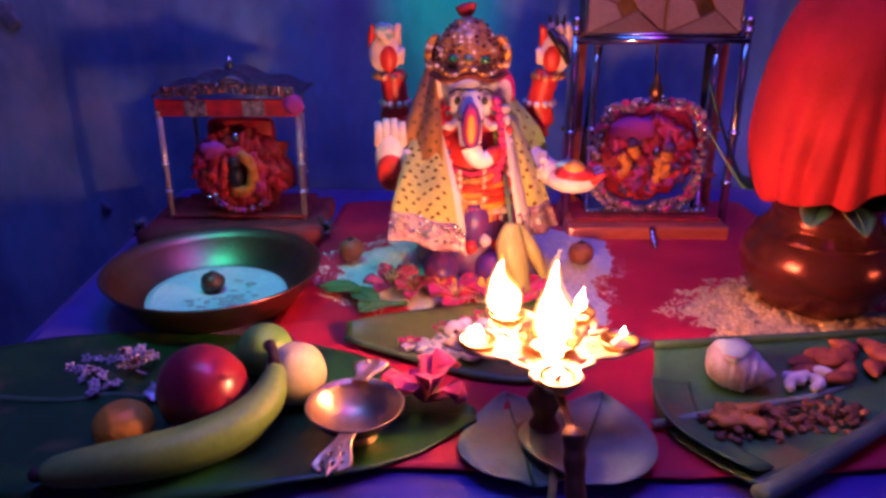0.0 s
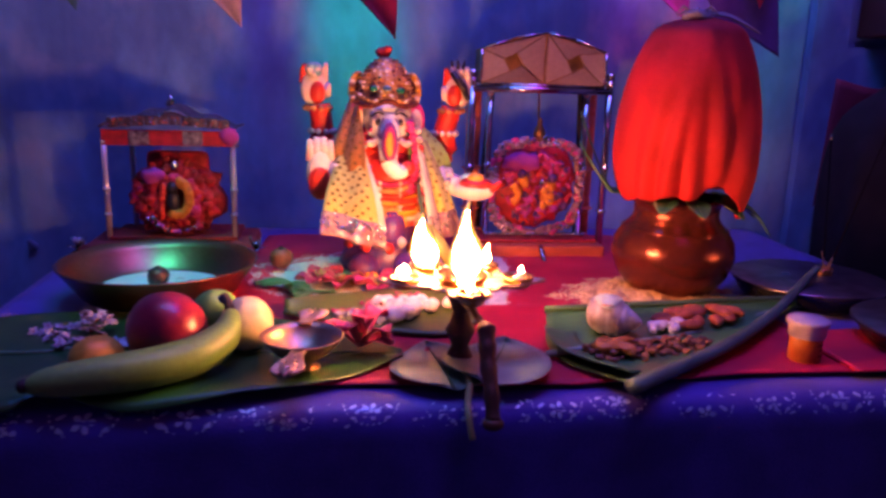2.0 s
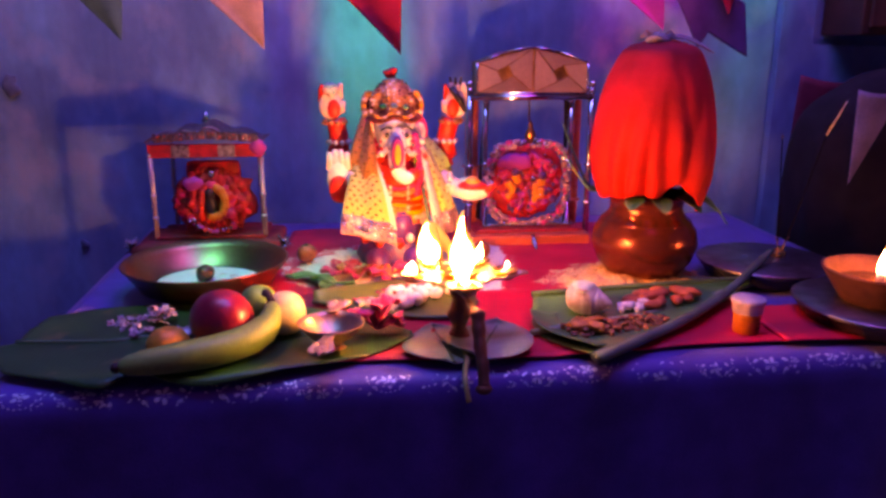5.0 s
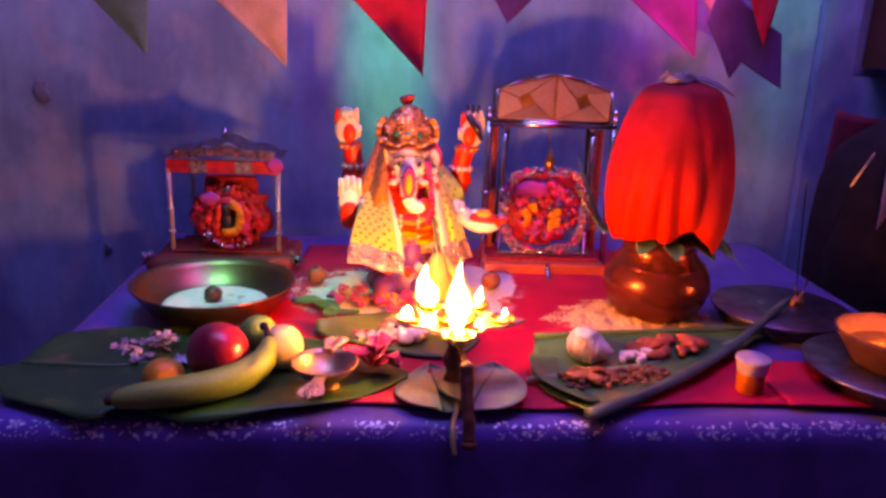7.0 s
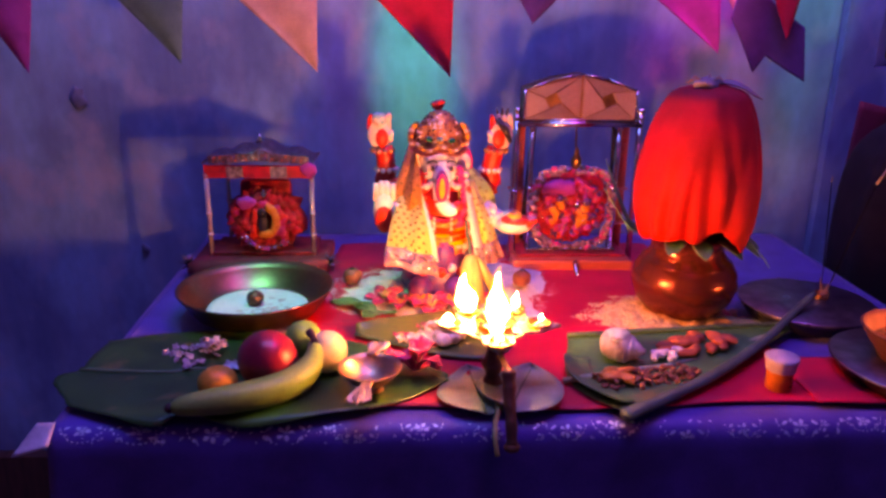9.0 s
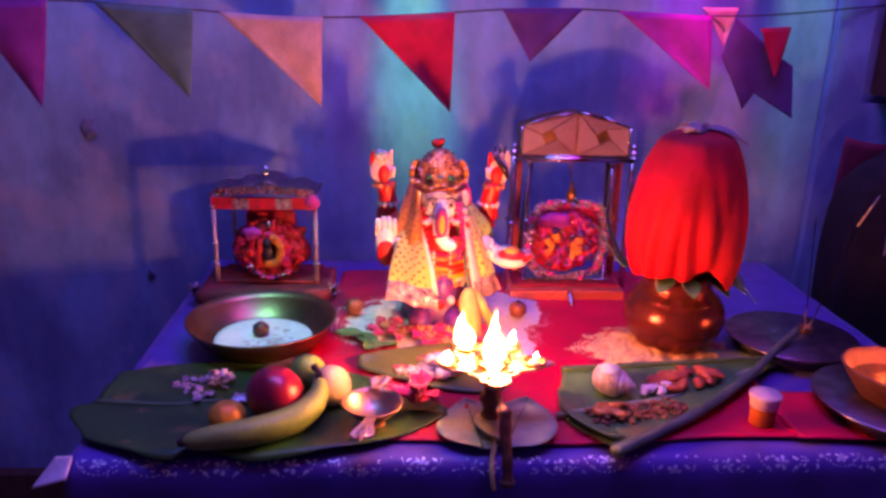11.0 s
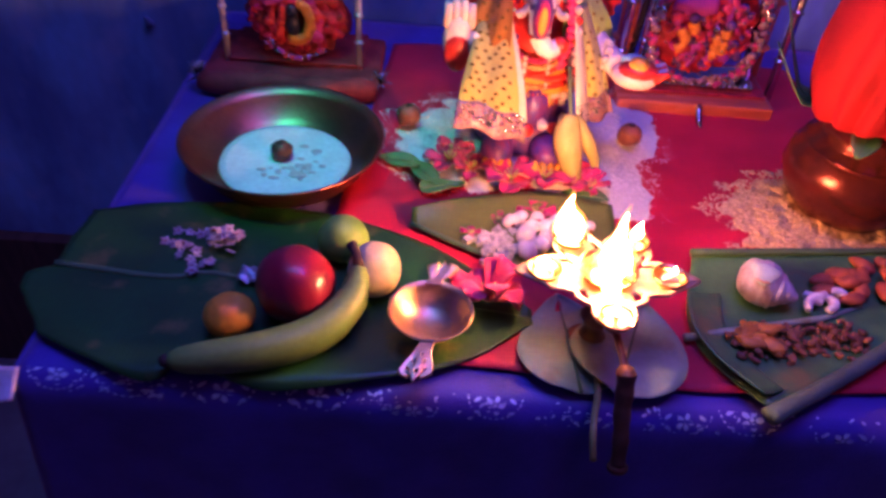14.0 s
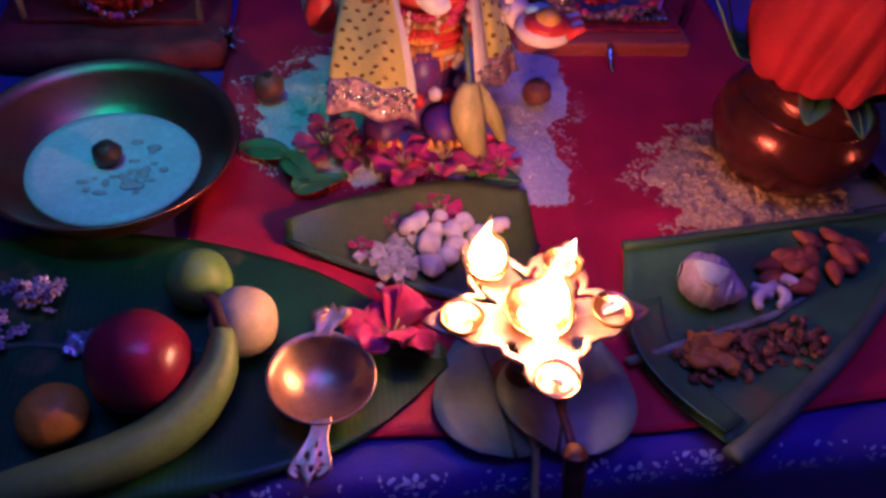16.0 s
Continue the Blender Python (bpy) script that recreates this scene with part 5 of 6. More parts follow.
for k in range(190):
    bm = nb()
    q = RNG.uniform(0.42, 0.8)
    ball(bm, (0, 0, 0.003 * q), (0.0062 * q, 0.0040 * q, 0.0030 * q), 0, 10, 7, 0.45, 300)
    t = RNG.random()
    solo("raisin", bm, RAISIN, (0.184 + 0.110 * t + RNG.gauss(0, 0.006), 0.440 + 0.020 * t + RNG.gauss(0, 0.010), T + 0.0085 + 0.0026 * RNG.randrange(3)), "wrinkled brown raisin on the leaf tray", "raisin", "raisins on the tray",
         turn=RNG.uniform(0, 360))

for k in range(16):
    bm = nb()
    ball(bm, (0, 0, 0.003), (RNG.uniform(0.007, 0.012), RNG.uniform(0.004, 0.007), 0.0035), 0, 10, 7, 0.6, 200)
    solo("dried_apricot_bit", bm, APRICOT, (0.192 + 0.026 * RNG.random(), 0.436 + 0.024 * RNG.random(), T + 0.010 + 0.0025 * (k % 3)), "orange bit of dried apricot on the tray", "dried fruit", "apricot bits on the tray", turn=k * 67)

conch.scale = (0.66, 0.86, 0.86)

# ---- pot with red cloth ----
heap("wheat_bed", ragged(0.315, 0.625, [(0, 0.09), (0.12, 0.085), (0.25, 0.07), (0.40, 0.085), (0.5, 0.098), (0.6, 0.095), (0.72, 0.076), (0.82, 0.085), (0.90, 0.11), (0.95, 0.10), (1, 0.09)], 0.18, 8),
     0.015, 0.0050, 3000, GRAIN, "bed of husked wheat grain under the pot", "grain", 13)
flat_leaf("plate_leaf", (0.420, 0.592, T + 0.003), 0.15, 0.040, 12, BETEL, "dull green leaf under the pot and grain", 0.003)

pot = thing("copper_pot", (0.341, 0.645, T + 0.003), "round aged copper pot on the grain", "pot")
part("body", lathe(nb(), [(0.0, 0.0), (0.030, 0.0), (0.046, 0.008), (0.060, 0.026), (0.0672, 0.047), (0.0645, 0.065), (0.055, 0.079), (0.0475, 0.0865), (0.0455, 0.094), (0.0462, 0.102), (0.051, 0.1085), (0.0535, 0.111),
                          (0.0525, 0.1125), (0.048, 0.110), (0.042, 0.100), (0.0, 0.096)], 64), COPPER, pot)
for z, r in ((0.0865, 0.0470), (0.077, 0.0565)):
    part("ring", lathe(nb(), [(r - 0.001, z - 0.002), (r + 0.0015, z), (r - 0.001, z + 0.002)], 48), COPPER, pot)


def mango_leaf(angle, length, droop, rise=0.0):
    obj = thing("mango_leaf", (0.341, 0.645, T + 0.1155), "narrow green mango leaf at the pot's mouth", "leaf", "mango leaves round the pot", turn=angle)

    def fn(u, v):
        w = 0.012 * math.sin(math.pi * min(1, 0.08 + 0.9 * u)) ** 0.8
        q = (v - 0.5) * 2
        return (0.046 + length * u, q * w, 0.001 - droop * u * u + rise * max(0.0, u - 0.42) ** 1.15 + 0.2 * w * q * q)
    part("blade", sheet(nb(), fn, 16, 6, 0.0007), LEAFPALE, obj)
    part("rib", tube(nb(), [Vector(fn(k / 8, 0.5)) + Vector((0, 0, 0.0005)) for k in range(9)], 0.0008, 6), RIB, obj)


for a, ln, dr, ri in ((172, 0.066, 0.0, 0.10), (158, 0.066, 0.0, 0.16), (-60, 0.036, 0.014, 0), (-95, 0.034, 0.012, 0), (-125, 0.034, 0.01, 0), (-12, 0.058, 0.042, 0), (10, 0.060, 0.030, 0), (-35, 0.042, 0.018, 0)):
    mango_leaf(a, ln, dr, ri)

wrap = thing("red_cloth_bundle", (0.3465, 0.642, T + 0.118), "coconut wrapped in red cloth on the pot", "cloth bundle")
WRAP = [(0.0, 0.063), (0.12, 0.0700), (0.30, 0.0735), (0.52, 0.0705), (0.72, 0.0625), (0.88, 0.0505), (0.955, 0.039), (1.0, 0.012)]


def wrap_point(u, v):
    """Cloth gathered over the coconut: smooth above, drawn into a few broad folds and a pointed hem below."""
    a = 2 * math.pi * u
    r = profile(WRAP, 1 - v)
    low = v ** 1.5
    fold = 0.07 * noise.noise(Vector((1.5 * math.cos(a), 1.5 * math.sin(a), 1.4 * v))) + 0.05 * noise.noise(Vector((3 * math.cos(a + 0.6 * v), 3 * math.sin(a + 0.6 * v), 2 * v + 4))) * (0.3 + v)
    for at, wide, deep, twist in ((3.45, 0.10, 0.10, 0.3), (3.9, 0.10, 0.13, 0.25), (4.28, 0.07, 0.09, 0.1), (4.62, 0.12, 0.14, -0.2), (5.02, 0.09, 0.10, -0.35), (5.55, 0.10, 0.13, 0.15), (6.0, 0.10, 0.10, 0.2),
                                  (0.6, 0.12, 0.1, 0), (1.5, 0.1, 0.1, 0), (2.5, 0.12, 0.1, 0)):
        bend = at + twist * (1 - v) + 0.05 * math.sin(4 * v + at * 5)
        fold -= 0.85 * deep * math.exp(-((a - bend) / (1.25 * wide)) ** 2) * low
        fold += 0.5 * deep * math.exp(-((a - bend - 1.7 * wide) / (1.3 * wide)) ** 2) * low
    flap = math.exp(-((a - 5.30 - 0.05 * (1 - v)) / (0.06 + 0.20 * v)) ** 2) * min(1.0, max(0.0, v - 0.22) * 1.6)
    z = 0.184 * (1 - v) + (0.004 * math.sin(3 * a + 1) + 0.002 * math.sin(11 * a)) * low - 0.014 * math.exp(-((a - 5.45) / 0.20) ** 2) * v ** 3 + 0.020 * math.exp(-((a - 4.92) / 0.22) ** 2) * v ** 6
    r *= 1 + fold + 0.10 * flap
    return (r * math.cos(a) - 0.006 * v, r * math.sin(a), z)


part("wrap", sheet(nb(), wrap_point, 150, 50, 0.0018), REDSILK, wrap)
part("coconut", ball(nb(), (0, 0, 0.082), (0.048, 0.048, 0.086), lumpy=0.05, freq=40), IDOLRED, wrap)
bm = nb()
ball(bm, (-0.012, -0.012, 0.185), (0.015, 0.013, 0.008), lumpy=0.4, freq=110)
for k in range(6):
    a = k * 1.1
    tube(bm, [(-0.012, -0.012, 0.186), (-0.012 + 0.016 * math.cos(a), -0.012 + 0.012 * math.sin(a), 0.191 + 0.004 * (k % 2)), (-0.012 + 0.024 * math.cos(a), -0.012 + 0.02 * math.sin(a), 0.187)], [0.002, 0.0016, 0.0008], 6)
for k in range(5):
    tube(bm, curve_points([(-0.004, -0.010, 0.187), (0.018, -0.010 - 0.003 * k, 0.190 - 0.001 * k), (0.040 + 0.003 * k, -0.012 - 0.004 * k, 0.182 - 0.003 * k)], 4), [0.0014] * 8 + [0.0005], 5)
part("top_tuft", bm, GREYCLOTH, wrap, "grey dry tuft with stiff fibres on top")

# ---- canopied swing, small ----


def posts(obj, spots, z0, z1, r, material, name="post"):
    for x, y in spots:
        bm = nb()
        tube(bm, [(x, y, z0), (x, y, z1)], r, 12)
        p = part(name, bm, material, obj)
        for z in (z0 + 0.25 * (z1 - z0), z0 + 0.5 * (z1 - z0), z1 - 0.006):
            part("collar", lathe(nb(), [(r, -0.003), (r * 1.5, 0), (r, 0.003)], 12, 0, (x, y, z)), material, p)


lswing = thing("small_shrine_swing", (-0.236, 0.87, T - 0.002), "small canopied shrine swing with steel posts on a maroon base", "shrine")
part("base", block(nb(), (-0.104, -0.070, 0.0), (0.100, 0.06, 0.022), 0.008), MAROON, lswing, "maroon velvet covered base")
part("bolster", tube(nb(), [(-0.102 + 0.2 * k / 12, -0.066 - 0.004 * math.sin(k), 0.014) for k in range(13)], [0.010] + [0.0135 + 0.001 * math.sin(2 * k) for k in range(11)] + [0.010], 14), MAROON, lswing, "rolled maroon velvet edge")
part("carpet", block(nb(), (-0.080, -0.030, 0.0225), (0.078, 0.055, 0.027), 0.002), MAROON, lswing)
posts(lswing, ((-0.079, -0.026), (0.075, -0.026), (-0.066, 0.055), (0.064, 0.055)), 0.022, 0.152, 0.0036, CLEARROD)
part("top_beam", tube(nb(), [(-0.080, 0.015, 0.140), (0.078, 0.015, 0.140)], 0.0025, 8), STEEL, lswing)
bm = nb()
block(bm, (-0.081, -0.030, 0.142), (0.077, -0.026, 0.161), 0.0008)
canopy = part("valance", bm, IDOLRED, lswing, "red valance with silver squares")
for k in range(2):
    x = -0.048 + 0.064 * k
    bm = nb()
    block(bm, (x, -0.0325, 0.143), (x + 0.024, -0.0302, 0.160), 0.0006)
    part("silver_square", bm, SILVERCLOTH, canopy)
bm = nb()
sheet(bm, lambda u, v: (-0.083 + 0.162 * u, -0.032 + 0.098 * v, 0.162 + (0.030 * (1 - abs(u - 0.5) * 1.7)) * (0.5 + 0.5 * math.sin(math.pi * (0.15 + 0.8 * v))) + 0.003 * math.sin(u * 25)), 30, 12, 0.003)
part("canopy", bm, DARKBROCADE, lswing, "domed brocade canopy")
part("gable", lathe(nb(), [(0.004, 0.0), (0.007, 0.004), (0.003, 0.010), (0.001, 0.016)], 12, 0, (-0.002, 0.0, 0.188)), TINSEL, lswing)
for k in range(10):
    x = -0.072 + 0.0146 * k
    bm = nb()
    z = 0.1625 + 0.006 * (1 - abs(x + 0.007) / 0.078)
    block(bm, (x, -0.034, z), (x + 0.0135, -0.029, z + 0.0125), 0.0012)
    for q in range(7):
        ball(bm, (x + 0.0015 + 0.0105 * RNG.random(), -0.0345, z + 0.0015 + 0.009 * RNG.random()), RNG.uniform(0.0008, 0.0018), 1 + q % 2, 6, 4)
    part("brocade_tile", bm, [DARKBROCADE, TINSEL, VARNISH], lswing, "glittering square brocade tile")
bm = nb()
ball(bm, (0.072, -0.031, 0.156), (0.012, 0.005, 0.012), lumpy=0.3, freq=120)
part("rosette", bm, FLAGS["pink"], lswing, "pink paper rosette")
bm = nb()
for cx, cy, cz in ((-0.105, -0.06, 0.018), (0.10, -0.045, 0.016)):
    for k in range(34):
        a, b = RNG.uniform(0, 6.28), RNG.uniform(-0.4, 1.3)
        d = Vector((math.cos(a) * math.cos(b), math.sin(a) * math.cos(b), math.sin(b))) * RNG.uniform(0.008, 0.02)
        p = Vector((cx, cy, cz))
        tube(bm, [p + d * 0.2, p + d], [0.0016, 0.0004], 4)
part("tinsel_tuft", bm, TINSEL, lswing, "silver tinsel tufts at the corners")["kind"] = "stuff"

bm = nb()
block(bm, (-0.038, 0.006, 0.010), (0.040, 0.022, 0.104), 0.010)
ball(bm, (0.002, 0.004, 0.046), (0.058, 0.022, 0.046), 6, 24, 16, 0.30, 60)
for k in range(150):
    a, q = 2 * math.pi * k / 50, (0.026, 0.038, 0.048)[k % 3] + RNG.gauss(0, 0.002)
    d = Vector((math.cos(a), 0, math.sin(a)))
    turn = Euler((RNG.uniform(-0.6, 0.6), -a + RNG.uniform(-0.4, 0.4), RNG.uniform(-0.5, 0.5))).to_matrix()
    ball(bm, (0.002 + q * d.x, -0.024 + 0.006 * (k % 3) - RNG.uniform(0, 0.006), 0.049 + 0.90 * q * d.z), (RNG.uniform(0.005, 0.009), 0.0030, RNG.uniform(0.004, 0.007)),
         RNG.choice((0, 0, 6, 0, 7, 0, 6)) if q > 0.03 else RNG.choice((5, 0, 7)), 9, 6, 0.5, 120, turn)
for k in range(13):
    a = -1.9 + 0.26 * k
    ball(bm, (0.006 + 0.0155 * math.cos(a), -0.032, 0.050 + 0.021 * math.sin(a)), (0.0062, 0.004, 0.0066), 2, 8, 6, 0.4, 150)
for k in range(5):
    ball(bm, (-0.014 + 0.001 * k, -0.031, 0.034 + 0.007 * k), (0.0052, 0.004, 0.0055), 5, 8, 6, 0.4, 150)
ball(bm, (0.001, -0.030, 0.045), (0.0085, 0.007, 0.015), 3)
ball(bm, (0.001, -0.031, 0.062), (0.0072, 0.007, 0.008), 3)
ball(bm, (-0.022, -0.030, 0.077), (0.013, 0.006, 0.010), 1, 12, 8, 0.4, 120)
ball(bm, (0.004, -0.026, 0.090), (0.005, 0.004, 0.006), 4, 8, 6)
for k in range(40):
    a = RNG.uniform(-2.6, -0.5)
    ball(bm, (0.006 + 0.045 * math.cos(a) * RNG.uniform(0.7, 1), -0.032 - RNG.uniform(0, 0.004), 0.045 + 0.038 * math.sin(a)), RNG.uniform(0.0014, 0.0036), RNG.choice((4, 4, 1, 5)), 6, 4)
solo("seated_idol", bm, [IDOLRED, FLAGS["pink"], APRICOT, SBLACK, TINSEL, SREDGLAZE, MAROON, SPINK], (-0.236, 0.868, T + 0.026), "small dark idol ringed by red flower garlands before a maroon back", "statue")

# ---- canopied swing, tall ----
rswing = thing("tall_shrine_swing", (0.240, 0.872, T - 0.002), "tall steel-framed shrine swing with mirrored gable", "shrine")
part("base", block(nb(), (-0.097, -0.055, 0.0), (0.086, 0.045, 0.020), 0.004), VARNISH, rswing, "copper-coloured varnished plank base")
part("base_cloth", block(nb(), (-0.088, -0.035, 0.0205), (0.080, 0.04, 0.024), 0.001), IDOLRED, rswing)
posts(rswing, ((-0.095, -0.01), (0.092, -0.01)), 0.0, 0.238, 0.0050, STEEL)
posts(rswing, ((-0.084, 0.036), (0.080, 0.036)), 0.0, 0.225, 0.0105, VARNISH, "rear_post")
posts(rswing, ((-0.070, -0.006), (0.062, -0.006)), 0.022, 0.222, 0.0042, STEEL, "hanging_rod")
for x in (-0.074, 0.070):
    part("slanted_bar", tube(nb(), [(x, 0.030, 0.03), (x * 0.86, 0.016, 0.222)], 0.0044, 10), DARKSTEEL, rswing)
for y, z in ((-0.012, 0.222), (0.036, 0.222)):
    part("cross_bar", tube(nb(), [(-0.096, y, z), (0.093, y, z)], 0.0045, 12), STEEL, rswing)
for x in (-0.095, 0.092):
    part("finial", ball(nb(), (x, -0.010, 0.241), 0.0062, 0, 12, 8), STEEL, rswing)
bm = nb()
outline = [(-0.085, 0.228), (0.083, 0.228), (0.083, 0.272), (0.040, 0.288), (0.0, 0.295), (-0.042, 0.288), (-0.085, 0.272)]
front = [(x, -0.010, z) for x, z in outline]
back = [(x, 0.034, z) for x, z in outline]
put(bm, front + back, [tuple(range(7)), tuple(range(13, 6, -1))] + [(k, k + 7, (k + 1) % 7 + 7, (k + 1) % 7) for k in range(7)])
for f in bm.faces:
    f.smooth = False
gable = part("gable", bm, BRONZE, rswing, "five-sided gable box")


def pane(points):
    bm = nb()
    c = Vector((sum(p[0] for p in points) / len(points), 0, sum(p[1] for p in points) / len(points)))
    ring0 = [(c.x + (x - c.x) * 0.965, -0.0108, c.z + (z - c.z) * 0.965) for x, z in points]
    ring1 = [(c.x + (x - c.x) * 0.93, -0.0135, c.z + (z - c.z) * 0.93) for x, z in points]
    n = len(points)
    put(bm, ring0 + ring1, [tuple(range(n, 2 * n))] + [(k, (k + 1) % n, n + (k + 1) % n, n + k) for k in range(n)])
    for f in bm.faces:
        f.smooth = False
    part("mirror_pane", bm, MIRROR, gable, "cut mirror pane")


for s in (-1, 1):
    x0, x1 = (-0.084, -0.001) if s < 0 else (0.001, 0.082)
    cx, cz, q = (x0 + x1) / 2, 0.257, 0.012
    inner = [(cx - 0.3 * q, cz - q), (cx + q, cz - 0.3 * q), (cx + 0.3 * q, cz + q), (cx - q, cz + 0.3 * q)]
    ztop = lambda x: 0.294 - 0.022 * abs(x) / 0.084
    pane([(x0, 0.229), inner[0], inner[3], (x0, ztop(x0))])
    pane([(x0, 0.229), (x1, 0.229), inner[1], inner[0]])
    pane([(x1, 0.229), (x1, ztop(x1)), inner[2], inner[1]])
    pane([(x0, ztop(x0)), inner[3], inner[2], (x1, ztop(x1))])
for p, q in zip(outline, outline[1:] + outline[:1]):
    part("gable_trim", tube(nb(), [(p[0], -0.0125, p[1]), (q[0], -0.0125, q[1])], 0.0016, 8), STEEL, gable, "thin steel trim")
part("hook_rod", tube(nb(), [(0, 0.01, 0.226), (0, 0.006, 0.185), (0, 0.0, 0.172)], [0.0014, 0.0014, 0.003], 8), BRASS, rswing)
part("pendant", lathe(nb(), [(0.001, 0.0), (0.006, 0.006), (0.009, 0.014), (0.006, 0.022), (0.003, 0.026), (0.004, 0.03), (0.001, 0.036)], 20, 0, (0.0, -0.004, 0.150)), BRASS, rswing)
part("seat", block(nb(), (-0.074, -0.024, 0.022), (0.066, 0.026, 0.032), 0.002), STEEL, rswing)
bm = nb()
for k in range(22):
    ball(bm, (-0.072 + 0.0064 * k, -0.026, 0.030), 0.0032, 0, 8, 6)
part("bead_fringe", bm, TINSEL, rswing)["kind"] = "stuff"
part("tassel", tube(nb(), [(-0.004, -0.058, 0.022), (-0.004, -0.066, 0.012), (-0.004, -0.085, 0.004)], [0.003, 0.004, 0.0025], 8), TINSEL, rswing)

bm = nb()


def arch(u, v):
    a = 2 * math.pi * u
    sx = 0.058 * (abs(math.cos(a)) ** 0.6) * (1 if math.cos(a) > 0 else -1)
    sz = 0.058 * (abs(math.sin(a)) ** 0.7) * (1 if math.sin(a) > 0 else -1)
    return sx, sz


for k in range(260):
    x, z = arch(k / 260, 0)
    q = RNG.uniform(0.96, 1.12)
    ball(bm, (x * q, -0.004 - RNG.uniform(0, 0.010), 0.062 + z * q), (RNG.uniform(0.003, 0.006), 0.003, RNG.uniform(0.003, 0.005)), RNG.choice((1, 1, 1, 3, 1, 8)), 7, 5, 0.6, 220)
ball(bm, (0, 0.008, 0.062), (0.058, 0.014, 0.058), 0, 24, 16, 0.15, 60)
for k in range(120):
    a, q = RNG.uniform(0, 6.28), 0.047 * RNG.random() ** 0.5
    turn = Euler((RNG.uniform(-0.6, 0.6), RNG.uniform(0, 3), RNG.uniform(-0.5, 0.5))).to_matrix()
    ball(bm, (q * math.cos(a), -0.008 - RNG.uniform(0, 0.005), 0.060 + q * math.sin(a)), (RNG.uniform(0.004, 0.010), 0.003, RNG.uniform(0.003, 0.006)),
         RNG.choice((0, 5, 8, 2, 4)) if math.sin(a) < 0.2 else RNG.choice((8, 2, 0, 8, 4)), 8, 6, 0.6, 130, turn)
for x, z in ((-0.026, 0.058), (0.016, 0.052)):
    for k in range(7):
        ball(bm, (x + RNG.gauss(0, 0.004), -0.017, z + 0.0045 * (k - 3)), (0.0062, 0.004, 0.0058), 6, 9, 7, 0.5, 150)
    ball(bm, (x + 0.004, -0.018, z + 0.022), 0.0062, 4, 10, 8)
ball(bm, (-0.024, -0.016, 0.096), (0.026, 0.008, 0.013), 2, 16, 10, 0.4, 110)
ball(bm, (0.006, -0.017, 0.068), (0.005, 0.004, 0.005), 3, 8, 6)
for k in range(50):
    a, q = RNG.uniform(0, 6.28), 0.05 * RNG.random() ** 0.5
    ball(bm, (q * math.cos(a), -0.019, 0.062 + q * math.sin(a)), RNG.uniform(0.0010, 0.0020), RNG.choice((3, 1)), 6, 4)
solo("seated_idol", bm, [IDOLRED, LACE, FLAGS["pink"], TINSEL, FLAGS["purple"], SREDGLAZE, APRICOT, SKIN, SPINK], (0.234, 0.858, T + 0.031), "pair of small idols inside a beaded flower garland", "statue")

# ---- dark plates, incense, clay lamp, bottle ----


def plate(name, place, r, label):
    obj = thing(name, place, label, "plate", "sooty plates")
    part("dish", lathe(nb(), [(0.0, 0.0), (r * 0.80, 0.0), (r * 0.86, 0.003), (r * 0.97, 0.018), (r, 0.0205), (r * 0.985, 0.0215), (r * 0.945, 0.0185), (r * 0.85, 0.006), (r * 0.80, 0.0030), (0.0, 0.0022)], 56), DARKSTEEL, obj)
    part("rim", lathe(nb(), [(r * 0.985, 0.0203), (r * 1.008, 0.0216), (r * 0.985, 0.0232)], 56), RIMSTEEL, obj, "steel rim with its highlight put into the colour")
    return obj


plate("steel_plate", (0.508, 0.640, T), 0.086, "sooty steel plate holding the incense stand and ash")
plate("steel_plate", (0.545, 0.455, T + 0.002), 0.094, "dark steel plate under the clay lamp")
holder = thing("incense_holder", (0.532, 0.650, T + 0.0025), "small brass incense stand", "incense holder")
part("cup", lathe(nb(), [(0.0, 0.0), (0.012, 0.0), (0.013, 0.002), (0.008, 0.006), (0.007, 0.014), (0.010, 0.020), (0.011, 0.028), (0.009, 0.0285), (0.006, 0.020), (0.0, 0.018)], 24), BRASS, holder)


def stick(a, b, tip, label):
    obj = thing("incense_stick", (0, 0, 0), label, "incense stick", "incense sticks")
    a, b = Vector(a), Vector(b)
    m = a.lerp(b, 0.12)
    part("bamboo", tube(nb(), [a, m], 0.0008, 6), STICK, obj)
    part("paste", tube(nb(), [m, b], 0.0009, 6), BLACKSTICK, obj)
    part("ash_tip", tube(nb(), [b, b.lerp(Vector(tip), 0.6), tip], [0.0014, 0.0012, 0.0007], 6), ASH, obj)


stick((0.532, 0.650, T + 0.024), (0.531, 0.669, 0.928), (0.531, 0.670, 0.934), "thin black incense stick in the brass stand")
stick((0.535, 0.648, T + 0.024), (0.543, 0.594, 0.941), (0.557, 0.583, 0.983), "thin black incense stick with long ash")
for k, (bx, by) in enumerate(((0.545, 0.66), (0.528, 0.662))):
    bm = nb()
    tube(bm, [(0.531 + 0.003 * k, 0.649, T + 0.024), (bx, by - 0.01, T + 0.05)], 0.0009, 6)
    solo("spent_stick", bm, STICK, (0, 0, 0), "short bare bamboo stub in the incense stand", "incense stick", "incense sticks")
bm = nb()
for k in range(46):
    a, q = RNG.uniform(0, 6.28), RNG.random()
    ball(bm, (0.024 * q * math.cos(a), 0.014 * q * math.sin(a), 0.006 * (1 - q)), RNG.uniform(0.002, 0.006), 0, 7, 5, 0.5, 200)
solo("ash_heap", bm, ASH, (0.556, 0.620, T + 0.0045), "grey ash and burnt crumbs on the plate", "ash", kind="stuff")
bm = nb()
